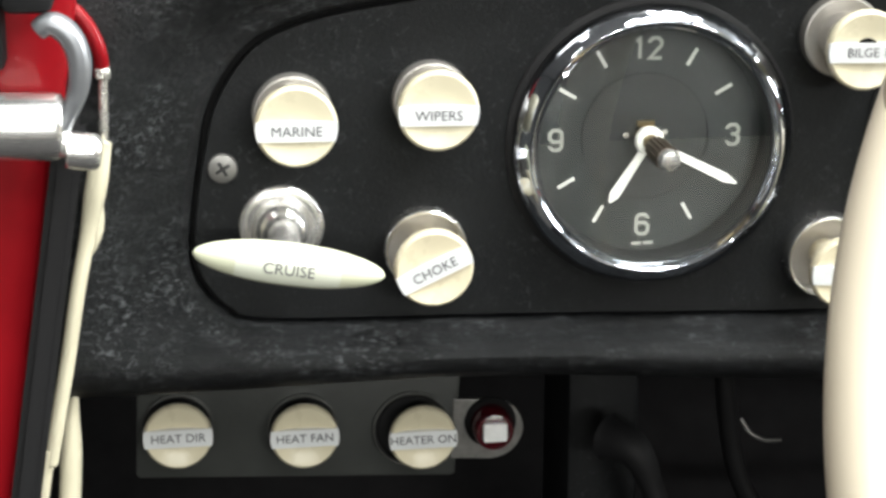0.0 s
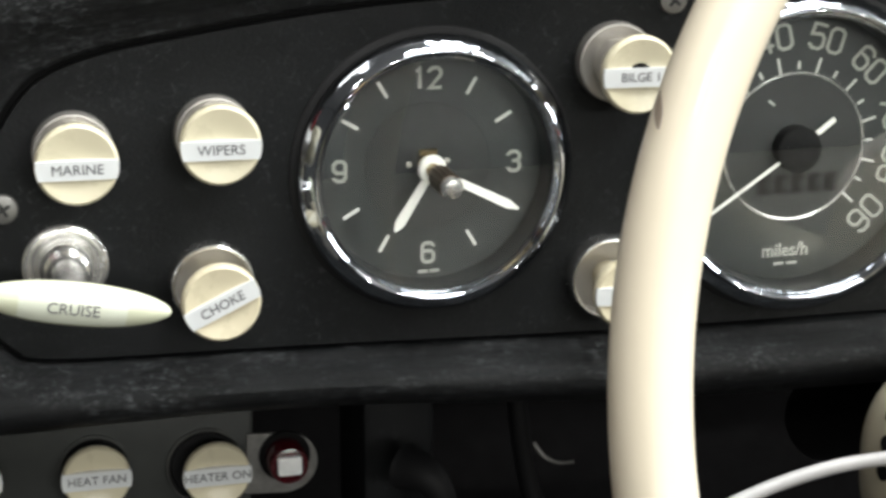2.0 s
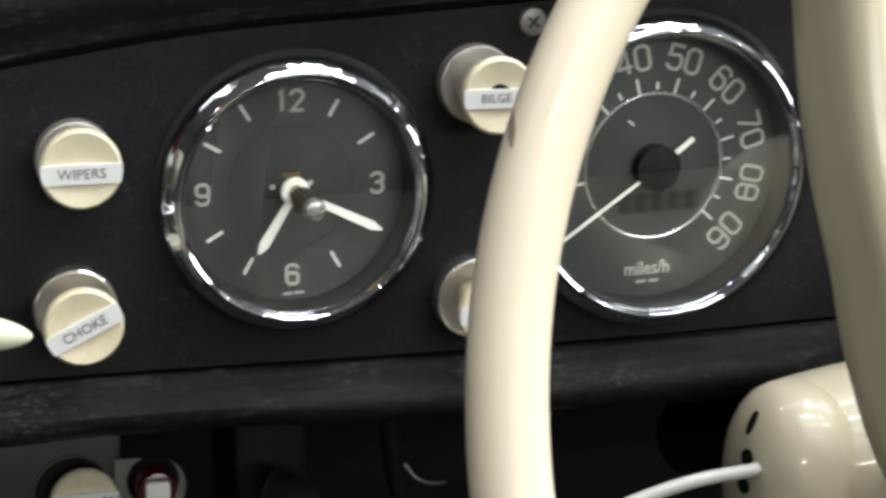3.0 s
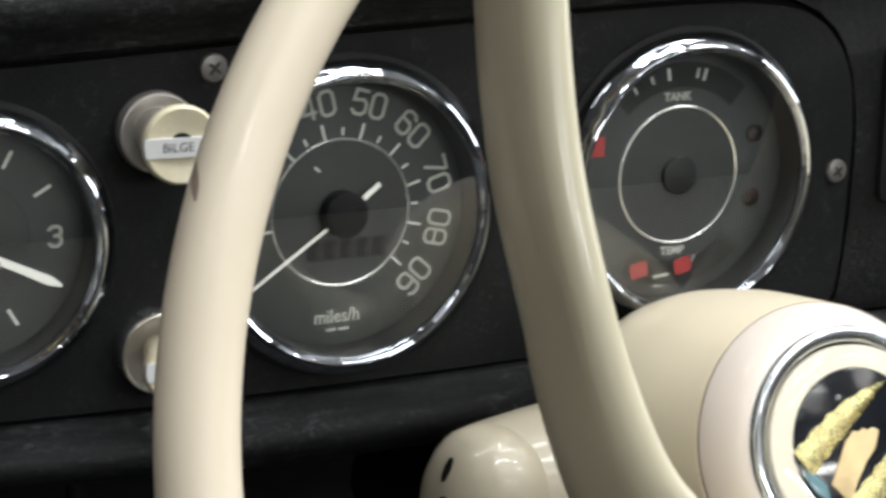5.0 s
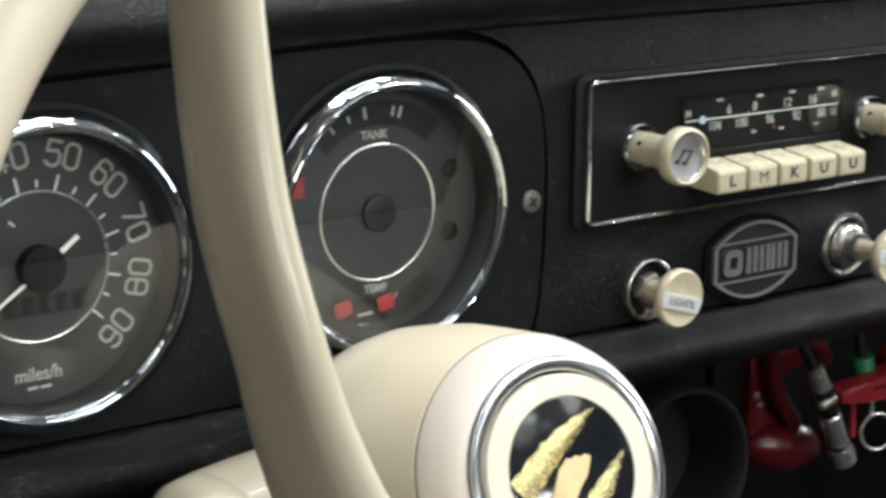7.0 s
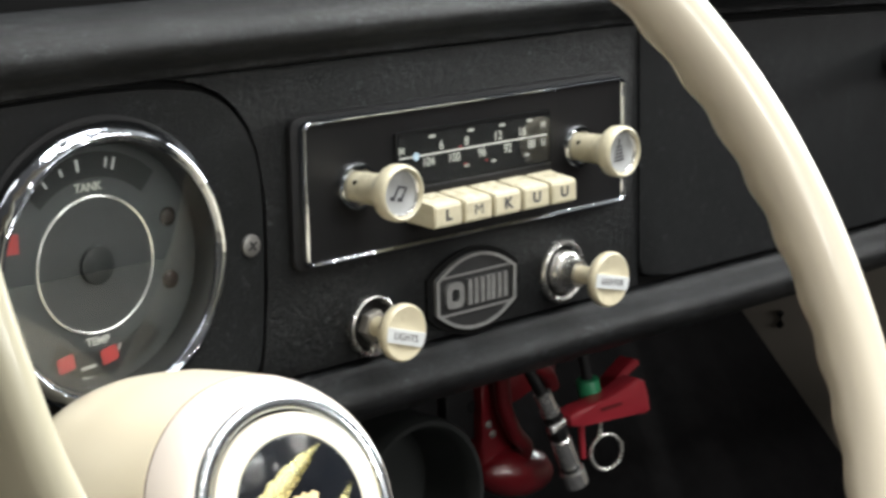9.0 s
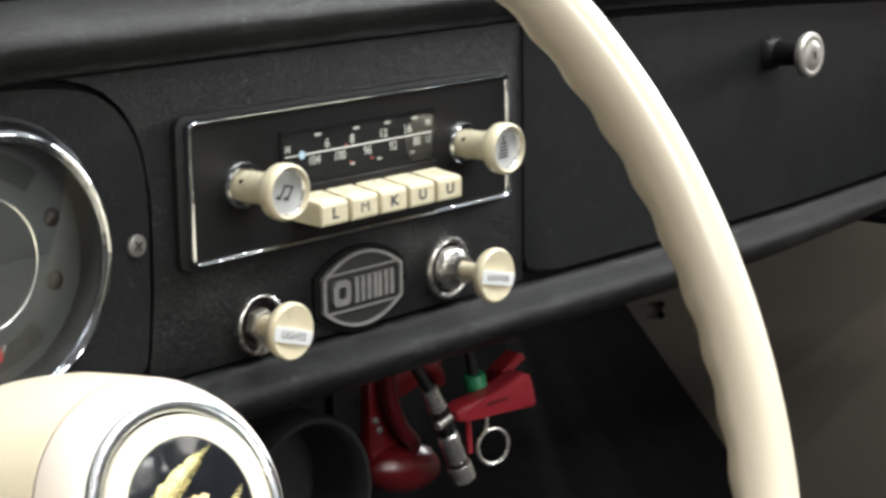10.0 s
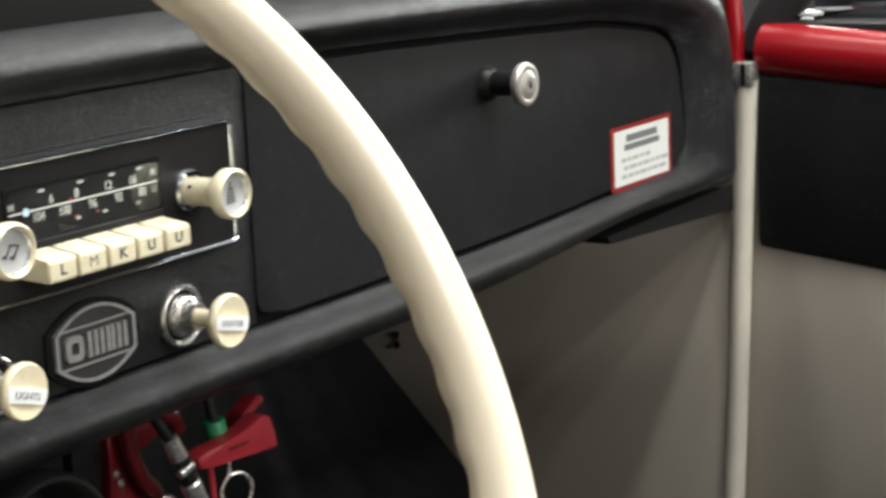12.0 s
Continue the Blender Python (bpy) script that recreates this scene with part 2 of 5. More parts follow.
M_BADGE_METAL = principled("badge_pewter", (0.37, 0.37, 0.365), 0.36, 0.6, stain=0.35, stain_scale=300, grain=0.4, grain_scale=1200)
M_WALL = principled("hall_wall_paint", (0.06, 0.06, 0.06), 0.8, stain=0.08, stain_scale=1.5)
M_HALL_FLOOR = principled("hall_concrete", (0.10, 0.094, 0.084), 0.6, stain=0.25, stain_scale=2.5, grain=0.3, grain_scale=60)
M_CEIL = principled("hall_ceiling_paint", (0.3, 0.3, 0.3), 0.85, stain=0.05, stain_scale=1.5)


def glass(name, rough=0.0):
    m = bpy.data.materials.new(name)
    m.use_nodes = True
    b = m.node_tree.nodes["Principled BSDF"]
    b.inputs["Base Color"].default_value = (0.97, 0.98, 0.97, 1)
    b.inputs["Roughness"].default_value = rough
    b.inputs["IOR"].default_value = 1.42
    b.inputs["Transmission Weight"].default_value = 1.0
    return m


M_GLASS = glass("gauge_glass")


# ---------------------------------------------------------------- mesh helpers
def part(name, bm, material, parent=None, label="", smooth=40):
    """Links a bmesh as one mesh object under a thing or a part."""
    bmesh.ops.recalc_face_normals(bm, faces=bm.faces)
    me = bpy.data.meshes.new(name)
    bm.to_mesh(me)
    bm.free()
    me.materials.append(material)
    if smooth:
        me.shade_smooth()
        me.set_sharp_from_angle(angle=radians(smooth))
    ob = new(name, me)
    if parent:
        ob.parent = parent
    if label:
        tagged(ob, label)
    return ob


def thing(name, x, y, z, label, category, group="", kind="", rot=(0, 0, 0)):
    """An empty at the base of a thing, which parents its parts."""
    ob = new(name)
    ob.empty_display_size = 0.01
    ob.matrix_basis = pose(x, y, z, *rot)
    return tagged(ob, label, category, group, kind)


def lathe(profile, seg=48, bm=None, cx=0.0, cz=0.0, arc=None):
    """Turns (radius, height) points about the axis that stands out from the panel, towards -y."""
    bm = bm or bmesh.new()
    a0, a1 = arc or (0, 2 * math.pi)
    n = seg + (1 if arc else 0)
    rings = []
    for r, h in profile:
        if r < 1e-6:
            rings.append([bm.verts.new((cx, -h, cz))])
        else:
            rings.append([bm.verts.new((cx + r * math.cos(a0 + (a1 - a0) * i / seg), -h, cz + r * math.sin(a0 + (a1 - a0) * i / seg)))
                          for i in range(n)])
    for p, q in zip(rings, rings[1:]):
        for i in range(seg):
            j = (i + 1) % n
            if len(p) == 1 and len(q) == 1:
                continue
            if len(p) == 1:
                bm.faces.new((p[0], q[i], q[j]))
            elif len(q) == 1:
                bm.faces.new((p[i], p[j], q[0]))
            else:
                bm.faces.new((p[i], p[j], q[j], q[i]))
    return bm


def prism(points, h0, h1, bevel=0.0, bm=None, seg=2):
    """A slab with the outline points (x, z), from height h0 to h1 out of the panel, with rounded front edges."""
    bm = bm or bmesh.new()
    back = [bm.verts.new((x, -h0, z)) for x, z in points]
    front = [bm.verts.new((x, -h1, z)) for x, z in points]
    bm.faces.new(back)
    f = bm.faces.new(front)
    n = len(points)
    for i in range(n):
        bm.faces.new((back[i], back[(i + 1) % n], front[(i + 1) % n], front[i]))
    if bevel:
        bmesh.ops.bevel(bm, geom=list(f.edges), offset=bevel, segments=seg, affect="EDGES", profile=0.5, clamp_overlap=True)
    return bm


def rounded(x0, z0, x1, z1, r, n=6):
    """The outline of a rectangle with round corners."""
    pts = []
    for cx, cz, a in ((x1 - r, z1 - r, 0), (x0 + r, z1 - r, 90), (x0 + r, z0 + r, 180), (x1 - r, z0 + r, 270)):
        pts += [(cx + r * math.cos(radians(a + 90 * i / n)), cz + r * math.sin(radians(a + 90 * i / n))) for i in range(n + 1)]
    return pts


def ring_prism(outer, inner, h0, h1, bm=None):
    """A flat frame between two outlines with equally many points."""
    bm = bm or bmesh.new()
    n = len(outer)
    L = [[bm.verts.new((x, -h, z)) for x, z in pts] for pts, h in ((outer, h0), (outer, h1), (inner, h1), (inner, h0))]
    for a, b in zip(L, L[1:] + L[:1]):
        for i in range(n):
            bm.faces.new((a[i], a[(i + 1) % n], b[(i + 1) % n], b[i]))
    return bm


def box(x0, y0, z0, x1, y1, z1, bevel=0.0, bm=None, seg=2):
    bm = bm or bmesh.new()
    geom = bmesh.ops.create_cube(bm, size=1.0, matrix=Matrix.Translation(((x0 + x1) / 2, (y0 + y1) / 2, (z0 + z1) / 2))
                                 @ Matrix.Diagonal((x1 - x0, y1 - y0, z1 - z0, 1)))["verts"]
    if bevel:
        edges = list({e for v in geom for e in v.link_edges})
        bmesh.ops.bevel(bm, geom=edges, offset=bevel, segments=seg, affect="EDGES", profile=0.5)
    return bm


def spline(pts, n=8, closed=False):
    """Catmull-Rom points through pts."""
    P = [Vector(p) for p in pts]
    m = len(P)
    out = []
    for i in range(m if closed else m - 1):
        if closed:
            a, b, c, d = P[(i - 1) % m], P[i], P[(i + 1) % m], P[(i + 2) % m]
        else:
            a, b, c, d = P[max(i - 1, 0)], P[i], P[i + 1], P[min(i + 2, m - 1)]
        for k in range(n):
            t = k / n
            out.append(0.5 * (2 * b + (c - a) * t + (2 * a - 5 * b + 4 * c - d) * t * t + (3 * b - a - 3 * c + d) * t ** 3))
    if not closed:
        out.append(P[-1])
    return out


def tube(path, radius, seg=16, closed=False, bm=None, up=(0, 0, 1), flat=1.0, caps=True):
    """A tube along path; radius is a number or a function of the share of the way; flat squeezes it along up."""
    bm = bm or bmesh.new()
    n = len(path)
    rings = []
    for i, p in enumerate(path):
        a, b = (path[(i - 1) % n], path[(i + 1) % n]) if closed else (path[max(i - 1, 0)], path[min(i + 1, n - 1)])
        t = (Vector(b) - Vector(a)).normalized()
        s = t.cross(Vector(up))
        s = s.normalized() if s.length > 1e-6 else t.orthogonal().normalized()
        u = s.cross(t).normalized()
        r = radius(i / max(1, n - 1)) if callable(radius) else radius
        rings.append([bm.verts.new(Vector(p) + r * (math.cos(2 * math.pi * k / seg) * s + flat * math.sin(2 * math.pi * k / seg) * u))
                      for k in range(seg)])
    for i in range(n if closed else n - 1):
        p, q = rings[i], rings[(i + 1) % n]
        for k in range(seg):
            bm.faces.new((p[k], p[(k + 1) % seg], q[(k + 1) % seg], q[k]))
    if caps and not closed:
        bm.faces.new(rings[0])
        bm.faces.new(rings[-1])
    return bm


def writing(text, size, x, z, h, material, parent, turn=0.0, name="lettering", align="CENTER", stretch=1.0, bold=0.0, spacing=1.0):
    """Raised letters on a face that looks along -y, centred at (x, z) and turned by turn degrees."""
    cu = bpy.data.curves.new(name, "FONT")
    cu.body, cu.size, cu.align_x, cu.align_y, cu.extrude, cu.offset, cu.space_character = text, size, align, "CENTER", 0.00008, bold, spacing
    cu.resolution_u = 3
    ob = bpy.data.objects.new(name, cu)
    scene.collection.objects.link(ob)
    dg = bpy.context.evaluated_depsgraph_get()
    me = bpy.data.meshes.new_from_object(ob.evaluated_get(dg))
    bpy.data.objects.remove(ob)
    bpy.data.curves.remove(cu)
    me.transform(pose(x, -h, z, 0, -turn, 0) @ pose(0, 0, 0, 90) @ Matrix.Diagonal((stretch, 1, 1, 1)))
    me.materials.clear()
    me.materials.append(material)
    ob = new(name, me)
    ob.parent = parent
    return ob


def bar(cx, cz, length, width, turn, h0, h1, bm=None):
    """A small raised bar; turn is counted anticlockwise from level."""
    c, s = math.cos(radians(turn)), math.sin(radians(turn))
    pts = [(cx + a * c - b * s, cz + a * s + b * c) for a, b in ((-length / 2, -width / 2), (length / 2, -width / 2), (length / 2, width / 2), (-length / 2, width / 2))]
    return prism(pts, h0, h1, bm=bm)


def polar(cx, cz, r, clock):
    """A point at r from the centre, clock degrees clockwise from the top."""
    return cx + r * math.sin(radians(clock)), cz + r * math.cos(radians(clock))


# ---------------------------------------------------------------- the hall round the car
def hall_piece(name, bm, mat, label, cat):
    return tagged(part(name, bm, mat, smooth=0), label, cat, kind="structure")


HX0, HX1, HY0, HY1 = -3.6, 4.4, -4.0, 4.0
hall_piece("ground", box(HX0, HY0, FLOOR_HALL - 0.1, HX1, HY1, FLOOR_HALL), M_HALL_FLOOR, "grey concrete floor of the exhibition hall", "floor")
hall_piece("ceiling", box(HX0, HY0, CEILING, HX1, HY1, CEILING + 0.1), M_CEIL, "plain grey hall ceiling above the car", "ceiling")
hall_piece("wall_south", box(HX0, HY0 - 0.1, FLOOR_HALL, HX1, HY0, CEILING), M_WALL, "plain dark hall wall behind the camera", "wall")
hall_piece("wall_north", box(HX0, HY1, FLOOR_HALL, HX1, HY1 + 0.1, CEILING), M_WALL, "plain dark hall wall ahead of the car", "wall")
hall_piece("wall_west", box(HX0 - 0.1, HY0, FLOOR_HALL, HX0, HY1, CEILING), M_WALL, "plain dark hall wall beside the car", "wall")
bm = box(HX1, HY0, FLOOR_HALL, HX1 + 0.1, WIN_Y0, CEILING)
box(HX1, WIN_Y1, FLOOR_HALL, HX1 + 0.1, HY1, CEILING, bm=bm)
box(HX1, WIN_Y0, FLOOR_HALL, HX1 + 0.1, WIN_Y1, WIN_Z0, bm=bm)
box(HX1, WIN_Y0, WIN_Z1, HX1 + 0.1, WIN_Y1, CEILING, bm=bm)
hall_piece("wall_east", bm, M_WALL, "plain hall wall with an opening for the added side light", "wall")
win = thing("added_window", HX1 + 0.05, (WIN_Y0 + WIN_Y1) / 2, WIN_Z0, "unseen grey-framed window added round the side light", "window", kind="structure")
hw, hz = (WIN_Y1 - WIN_Y0) / 2, WIN_Z1 - WIN_Z0
for k in range(4):
    y = -hw + 2 * hw * k / 3
    part("mullion", box(-0.03, y - 0.025, 0, 0.0, y + 0.025, hz, 0.004), M_RUBBER, win)
for z in (0.0, hz - 0.05):
    part("rail", box(-0.031, -hw, z, -0.001, hw, z + 0.05, 0.004), M_RUBBER, win)
for lx, ly, power in TUBES:
    fx = thing("added_tube_fixture", lx, ly, CEILING, "unseen ceiling tube fixture added for broad overhead light", "lamp", "hall tube fixtures")
    part("housing", box(-0.64, -0.09, -0.055, 0.64, 0.09, 0.0, 0.01), M_CEIL, fx)
for lx, lz, power in FILL_TUBES:
    fx = thing("added_fill_fixture", lx, HY0, lz, "unseen wall tube fixture added as front fill", "lamp", "hall tube fixtures")
    part("housing", box(-0.64, 0.0, -0.07, 0.64, 0.06, 0.07, 0.01), M_CEIL, fx)
for lx, ly, power in LAMPS:
    lamp = thing("ceiling_lamp", lx, ly, CEILING, "round white ceiling lamp switched on", "lamp", "hall ceiling lamps")
    bm = bmesh.new()
    bmesh.ops.create_cone(bm, segments=24, radius1=0.11, radius2=0.12, depth=0.035, cap_ends=True, matrix=Matrix.Translation((0, 0, -0.018)))
    part("housing", bm, M_CEIL, lamp)

# ---------------------------------------------------------------- dashboard frame
XM = 0.417          # middle of the dashboard
LEFT = [(-0.1110, -0.0512), (-0.1243, -0.0470), (-0.1320, -0.0370), (-0.1334, -0.0250), (-0.1308, -0.0060), (-0.1264, 0.0150),
        (-0.1152, 0.0312), (-0.0995, 0.0383), (-0.0770, 0.0426), (-0.0250, 0.0492), (0.0300, 0.0520), (0.1200, 0.0560), (0.2450, 0.0602), (0.3400, 0.0610)]
BOTTOM = [(0.3400, -0.0570), (0.2000, -0.0575), (0.1100, -0.0572), (0.0440, -0.0560), (-0.0450, -0.0530)]
OUTER_LEFT = [(-0.1300, -0.0745), (-0.1850, -0.0745), (-0.1975, -0.0725), (-0.1990, -0.0500), (-0.1980, -0.0100), (-0.1940, 0.0220),
              (-0.1800, 0.0500), (-0.1350, 0.0690), (-0.0900, 0.0755), (-0.0280, 0.0810), (0.0300, 0.0825), (0.1200, 0.0835), (0.2450, 0.0845), (0.3400, 0.0850)]


def closed(left, top_mid, bottom, bottom_mid):
    """The whole outline from its left half, mirrored about the dashboard's middle."""
    pts = left + [(XM, top_mid)] + [(2 * XM - x, z) for x, z in reversed(left)] + [(2 * XM - x, z) for x, z in reversed(bottom)] + [(XM, bottom_mid)] + bottom
    return [(p.x, p.y) for p in spline([(x, z, 0) for x, z in pts], 5, closed=True)]


OPENING = closed(LEFT, 0.0612, BOTTOM, -0.0570)
OUTER = closed(OUTER_LEFT, 0.0850, [(x, z - 0.0200 - 0.0065 * min(1.0, max(0.0, (x + 0.06) / 0.18))) for x, z in BOTTOM], -0.0835)

dashboard = thing("dashboard", XM, 0.05, 0.0, "black crinkle-painted metal car dashboard with padded rolled edges", "dashboard", kind="structure")
DASH_INV = Matrix.Translation((-XM, -0.05, 0))


def dash_part(name, bm, mat, label="", smooth=40, parent=None):
    bm.transform(DASH_INV)
    return part(name, bm, mat, parent or dashboard, label, smooth)


def frame_sweep(profile, low):
    """Sweeps (share of the way outward, height) points round the opening; low is the profile of the bottom edge."""
    bm = bmesh.new()
    n = len(OPENING)
    rings = []
    for a, b in zip(OPENING, OUTER):
        w = min(1.0, max(0.0, (-0.035 - a[1]) / 0.016))
        mixed = [(f + (f2 - f) * w, h + (h2 - h) * w) for (f, h), (f2, h2) in zip(profile, low)]
        rings.append([bm.verts.new((a[0] + (b[0] - a[0]) * f, -h, a[1] + (b[1] - a[1]) * f)) for f, h in mixed])
    for i in range(n):
        p, q = rings[i], rings[(i + 1) % n]
        for k in range(len(profile) - 1):
            bm.faces.new((p[k], p[k + 1], q[k + 1], q[k]))
    return bm


dash_part("rolled_edge", frame_sweep([(0.0, -0.012), (0.01, 0.0000), (0.05, 0.0018), (0.12, 0.0024), (0.20, 0.0042), (0.30, 0.0085), (0.42, 0.0120), (0.55, 0.0136),
                                      (0.68, 0.0130), (0.80, 0.0105), (0.90, 0.0062), (0.97, 0.0005), (1.0, -0.0070), (1.0, -0.030), (0.93, -0.060)],
                                     [(0.0, -0.012), (0.01, 0.0), (0.03, 0.0018), (0.07, 0.0025), (0.13, 0.0044), (0.20, 0.0084), (0.28, 0.0115), (0.38, 0.0128), (0.50, 0.0124),
                                      (0.63, 0.0104), (0.76, 0.0068), (0.87, 0.0012), (0.95, -0.0055), (1.0, -0.030), (0.93, -0.060)]), M_PAD,
          "worn black padded rolled edge")
dash_part("backing", prism(OPENING, -0.012, -0.0045), M_GAP)
# top cowl behind the roll
dash_part("cowl", box(-0.185, 0.050, 0.030, 1.045, 0.60, 0.058, 0.01), M_RUBBER, "black cowl under the windscreen")

dash_part("windscreen_rubber", box(-0.185, 0.056, 0.050, 1.030, 0.078, 0.122, 0.004), M_GAP, "black rubber at the foot of the windscreen")

# instrument plate with its groove
def plate_outline():
    """The opening's outline drawn in by the width of the groove, closed by the rounded right end of the plate."""
    inner = []
    for x, z in OPENING:
        if x < 0.255:
            k = 1 - 0.0014 / max(abs(x - 0.1), 0.06) if abs(x - 0.1) > 0.06 else 1.0
            inner.append((0.1 + (x - 0.1) * k, z - math.copysign(0.0013, z)))
    right = [(0.270, -0.0552), (0.2950, -0.0545), (0.3075, -0.0505), (0.3112, -0.0417), (0.3131, -0.0186), (0.3137, 0.0126), (0.3105, 0.0330), (0.3012, 0.0474), (0.2862, 0.0556), (0.2650, 0.0584)]
    right = [(p.x, p.y) for p in spline([(x, z, 0) for x, z in right], 6)]
    return sorted(inner + right, key=lambda p: math.atan2(p[1], p[0] - 0.1))


PLATE = plate_outline()
GAUGES = [(0.0005, -0.0005, 0.0360), (0.1173, -0.0013, 0.0436), (0.2428, 0.0006, 0.0433)]


def pierced(points, holes, h0, h1):
    """A slab with round holes through it."""
    loops = [list(points)] + [[(x + r * math.cos(2 * math.pi * k / 64), z + r * math.sin(2 * math.pi * k / 64)) for k in range(64)] for x, z, r in holes]
    tris = tessellate_polygon([[Vector((x, z, 0)) for x, z in loop] for loop in loops])
    flat = [p for loop in loops for p in loop]
    bm = bmesh.new()
    back = [bm.verts.new((x, -h0, z)) for x, z in flat]
    front = [bm.verts.new((x, -h1, z)) for x, z in flat]
    for a, b, c in tris:
        bm.faces.new((front[a], front[b], front[c]))
        bm.faces.new((back[a], back[b], back[c]))
    k = 0
    for loop in loops:
        n = len(loop)
        for i in range(n):
            p, q = k + i, k + (i + 1) % n
            bm.faces.new((back[p], back[q], front[q], front[p]))
        k += n
    return bm


dash_part("instrument_plate", pierced(PLATE, GAUGES, -0.0043, 0.0), M_PLATE, "black instrument plate with rounded corners", 30)
dash_part("centre_plate", prism([(0.3120, -0.0556), (0.5281, -0.0555), (0.5281, 0.0608), (0.2740, 0.0607), (0.2885, 0.0582), (0.2965, 0.0545), (0.3038, 0.0485), (0.3095, 0.0405), (0.3130, 0.0310), (0.3157, 0.0130), (0.3152, -0.0186), (0.3134, -0.0425), (0.3110, -0.0500)], -0.0043, -0.0002, 0.0005),
          M_DASH, "crinkle-painted centre panel round the radio", 30)


def screw(x, z, r=0.0043, turn=20):
    s = thing("panel_screw", x, -0.0001, z, "cross-head steel screw in the dashboard plate", "screw", "dashboard screws")
    part("head", lathe([(r, 0), (r, 0.0006), (r * 0.93, 0.0011), (r * 0.6, 0.0015), (0, 0.0016)], 24), M_SCREW, s)
    bm = bar(0, 0, r * 1.05, r * 0.22, turn, 0.0010, 0.00172)
    bar(0, 0, r * 1.05, r * 0.22, turn + 90, 0.0010, 0.00173, bm)
    part("cross_slot", bm, M_BADGE, s, smooth=0)
    return s


screw(-0.1237, -0.0042, turn=30)
screw(0.0744, 0.0469, turn=50)
screw(0.3073, -0.0025, r=0.0042, turn=35)


# ---------------------------------------------------------------- gauges
def bezel_parts(g, R, cx=0.0, cz=0.0):
    """A tall domed chrome bezel with a sharp ridge, a deep grey inner wall, a black gasket and flat glass."""
    inner = R - 0.0058
    part("bezel", lathe([(R - 0.0006, 0.0046), (R + 0.0001, 0.0050), (R + 0.0003, 0.0056), (R, 0.0062), (R - 0.0010, 0.0073), (R - 0.0021, 0.0084), (R - 0.0032, 0.0094), (R - 0.0039, 0.0099), (R - 0.0042, 0.0100), (R - 0.0046, 0.0097),
                         (R - 0.0053, 0.0089), (inner + 0.0003, 0.0084), (inner + 0.0001, 0.0082), (inner - 0.0002, 0.0083), (inner - 0.0004, 0.0080), (inner - 0.0005, 0.0074)], 128, cx=cx, cz=cz), M_BEZEL, g, "polished chrome bezel", 28)
    part("skirt", lathe([(R - 0.0002, 0.0), (R - 0.0002, 0.0050)], 96, cx=cx, cz=cz), M_RUBBER, g, "black skirt")
    part("inner_wall", lathe([(inner - 0.0003, 0.0080), (inner - 0.0008, 0.0072), (inner - 0.0008, -0.0044)], 96, cx=cx, cz=cz), M_WELL, g, "dark grey inner wall")
    part("gasket", lathe([(R - 0.001, 0.0), (R + 0.0020, 0.0002), (R + 0.0020, 0.0008), (R + 0.0014, 0.0013), (R - 0.001, 0.0014)], 96, cx=cx, cz=cz), M_RUBBER, g, "black rubber gasket")
    gl = part("glass", lathe([(0, 0.0066), (inner - 0.0006, 0.0066), (inner - 0.0006, 0.0074), (0, 0.0074)], 64, cx=cx, cz=cz), M_GLASS, g, "clear flat glass", 30)
    gl.visible_shadow = False


def disc(r, h, bm=None, seg=64, cx=0, cz=0, thick=0.0003):
    return lathe([(r, h - thick), (r, h), (0, h)], seg, bm, cx, cz)


def flat_ring(r0, r1, h, seg=72, thick=0.0004, arc=None):
    return lathe([(r0, h - thick), (r0, h), (r1, h), (r1, h - thick)], seg, arc=arc)


RECESS = 0.0048
NC = 0.15
BOX_0 = [(-0.3 + NC, -0.5), (0.3 - NC, -0.5), (0.3, -0.5 + NC), (0.3, 0.5 - NC), (0.3 - NC, 0.5), (-0.3 + NC, 0.5), (-0.3, 0.5 - NC), (-0.3, -0.5 + NC), (-0.3 + NC, -0.5)]
SIX = [(0.3, 0.30), (0.3, 0.5 - NC), (0.3 - NC, 0.5), (-0.3 + NC, 0.5), (-0.3, 0.5 - NC), (-0.3, -0.5 + NC), (-0.3 + NC, -0.5), (0.3 - NC, -0.5), (0.3, -0.5 + NC), (0.3, 0.08 - NC), (0.3 - NC, 0.08), (-0.3, 0.08)]
STROKES = {
    "0": [BOX_0],
    "1": [[(-0.16, 0.34), (0.02, 0.5), (0.02, -0.5)]],
    "2": [[(-0.3, 0.28), (-0.3, 0.5 - NC), (-0.3 + NC, 0.5), (0.3 - NC, 0.5), (0.3, 0.5 - NC), (0.3, 0.14), (-0.28, -0.5), (0.32, -0.5)]],
    "3": [[(-0.3, 0.30), (-0.3, 0.5 - NC), (-0.3 + NC, 0.5), (0.3 - NC, 0.5), (0.3, 0.5 - NC), (0.3, 0.16), (0.16, 0.03), (-0.08, 0.03)],
          [(0.14, 0.03), (0.3, -0.10), (0.3, -0.5 + NC), (0.3 - NC, -0.5), (-0.3 + NC, -0.5), (-0.3, -0.5 + NC), (-0.3, -0.30)]],
    "4": [[(0.14, -0.5), (0.14, 0.5), (-0.32, -0.22), (0.34, -0.22)]],
    "5": [[(0.30, 0.5), (-0.27, 0.5), (-0.30, 0.06), (0.3 - NC, 0.12), (0.3, 0.12 - NC), (0.3, -0.5 + NC), (0.3 - NC, -0.5), (-0.3 + NC, -0.5), (-0.3, -0.5 + NC), (-0.3, -0.32)]],
    "6": [SIX],
    "7": [[(-0.32, 0.5), (0.3, 0.5), (0.3, 0.38), (-0.06, -0.5)]],
    "8": [BOX_0, [(-0.3, 0.03), (0.3, 0.03)]],
    "9": [[(-x, -z) for x, z in SIX]],
}


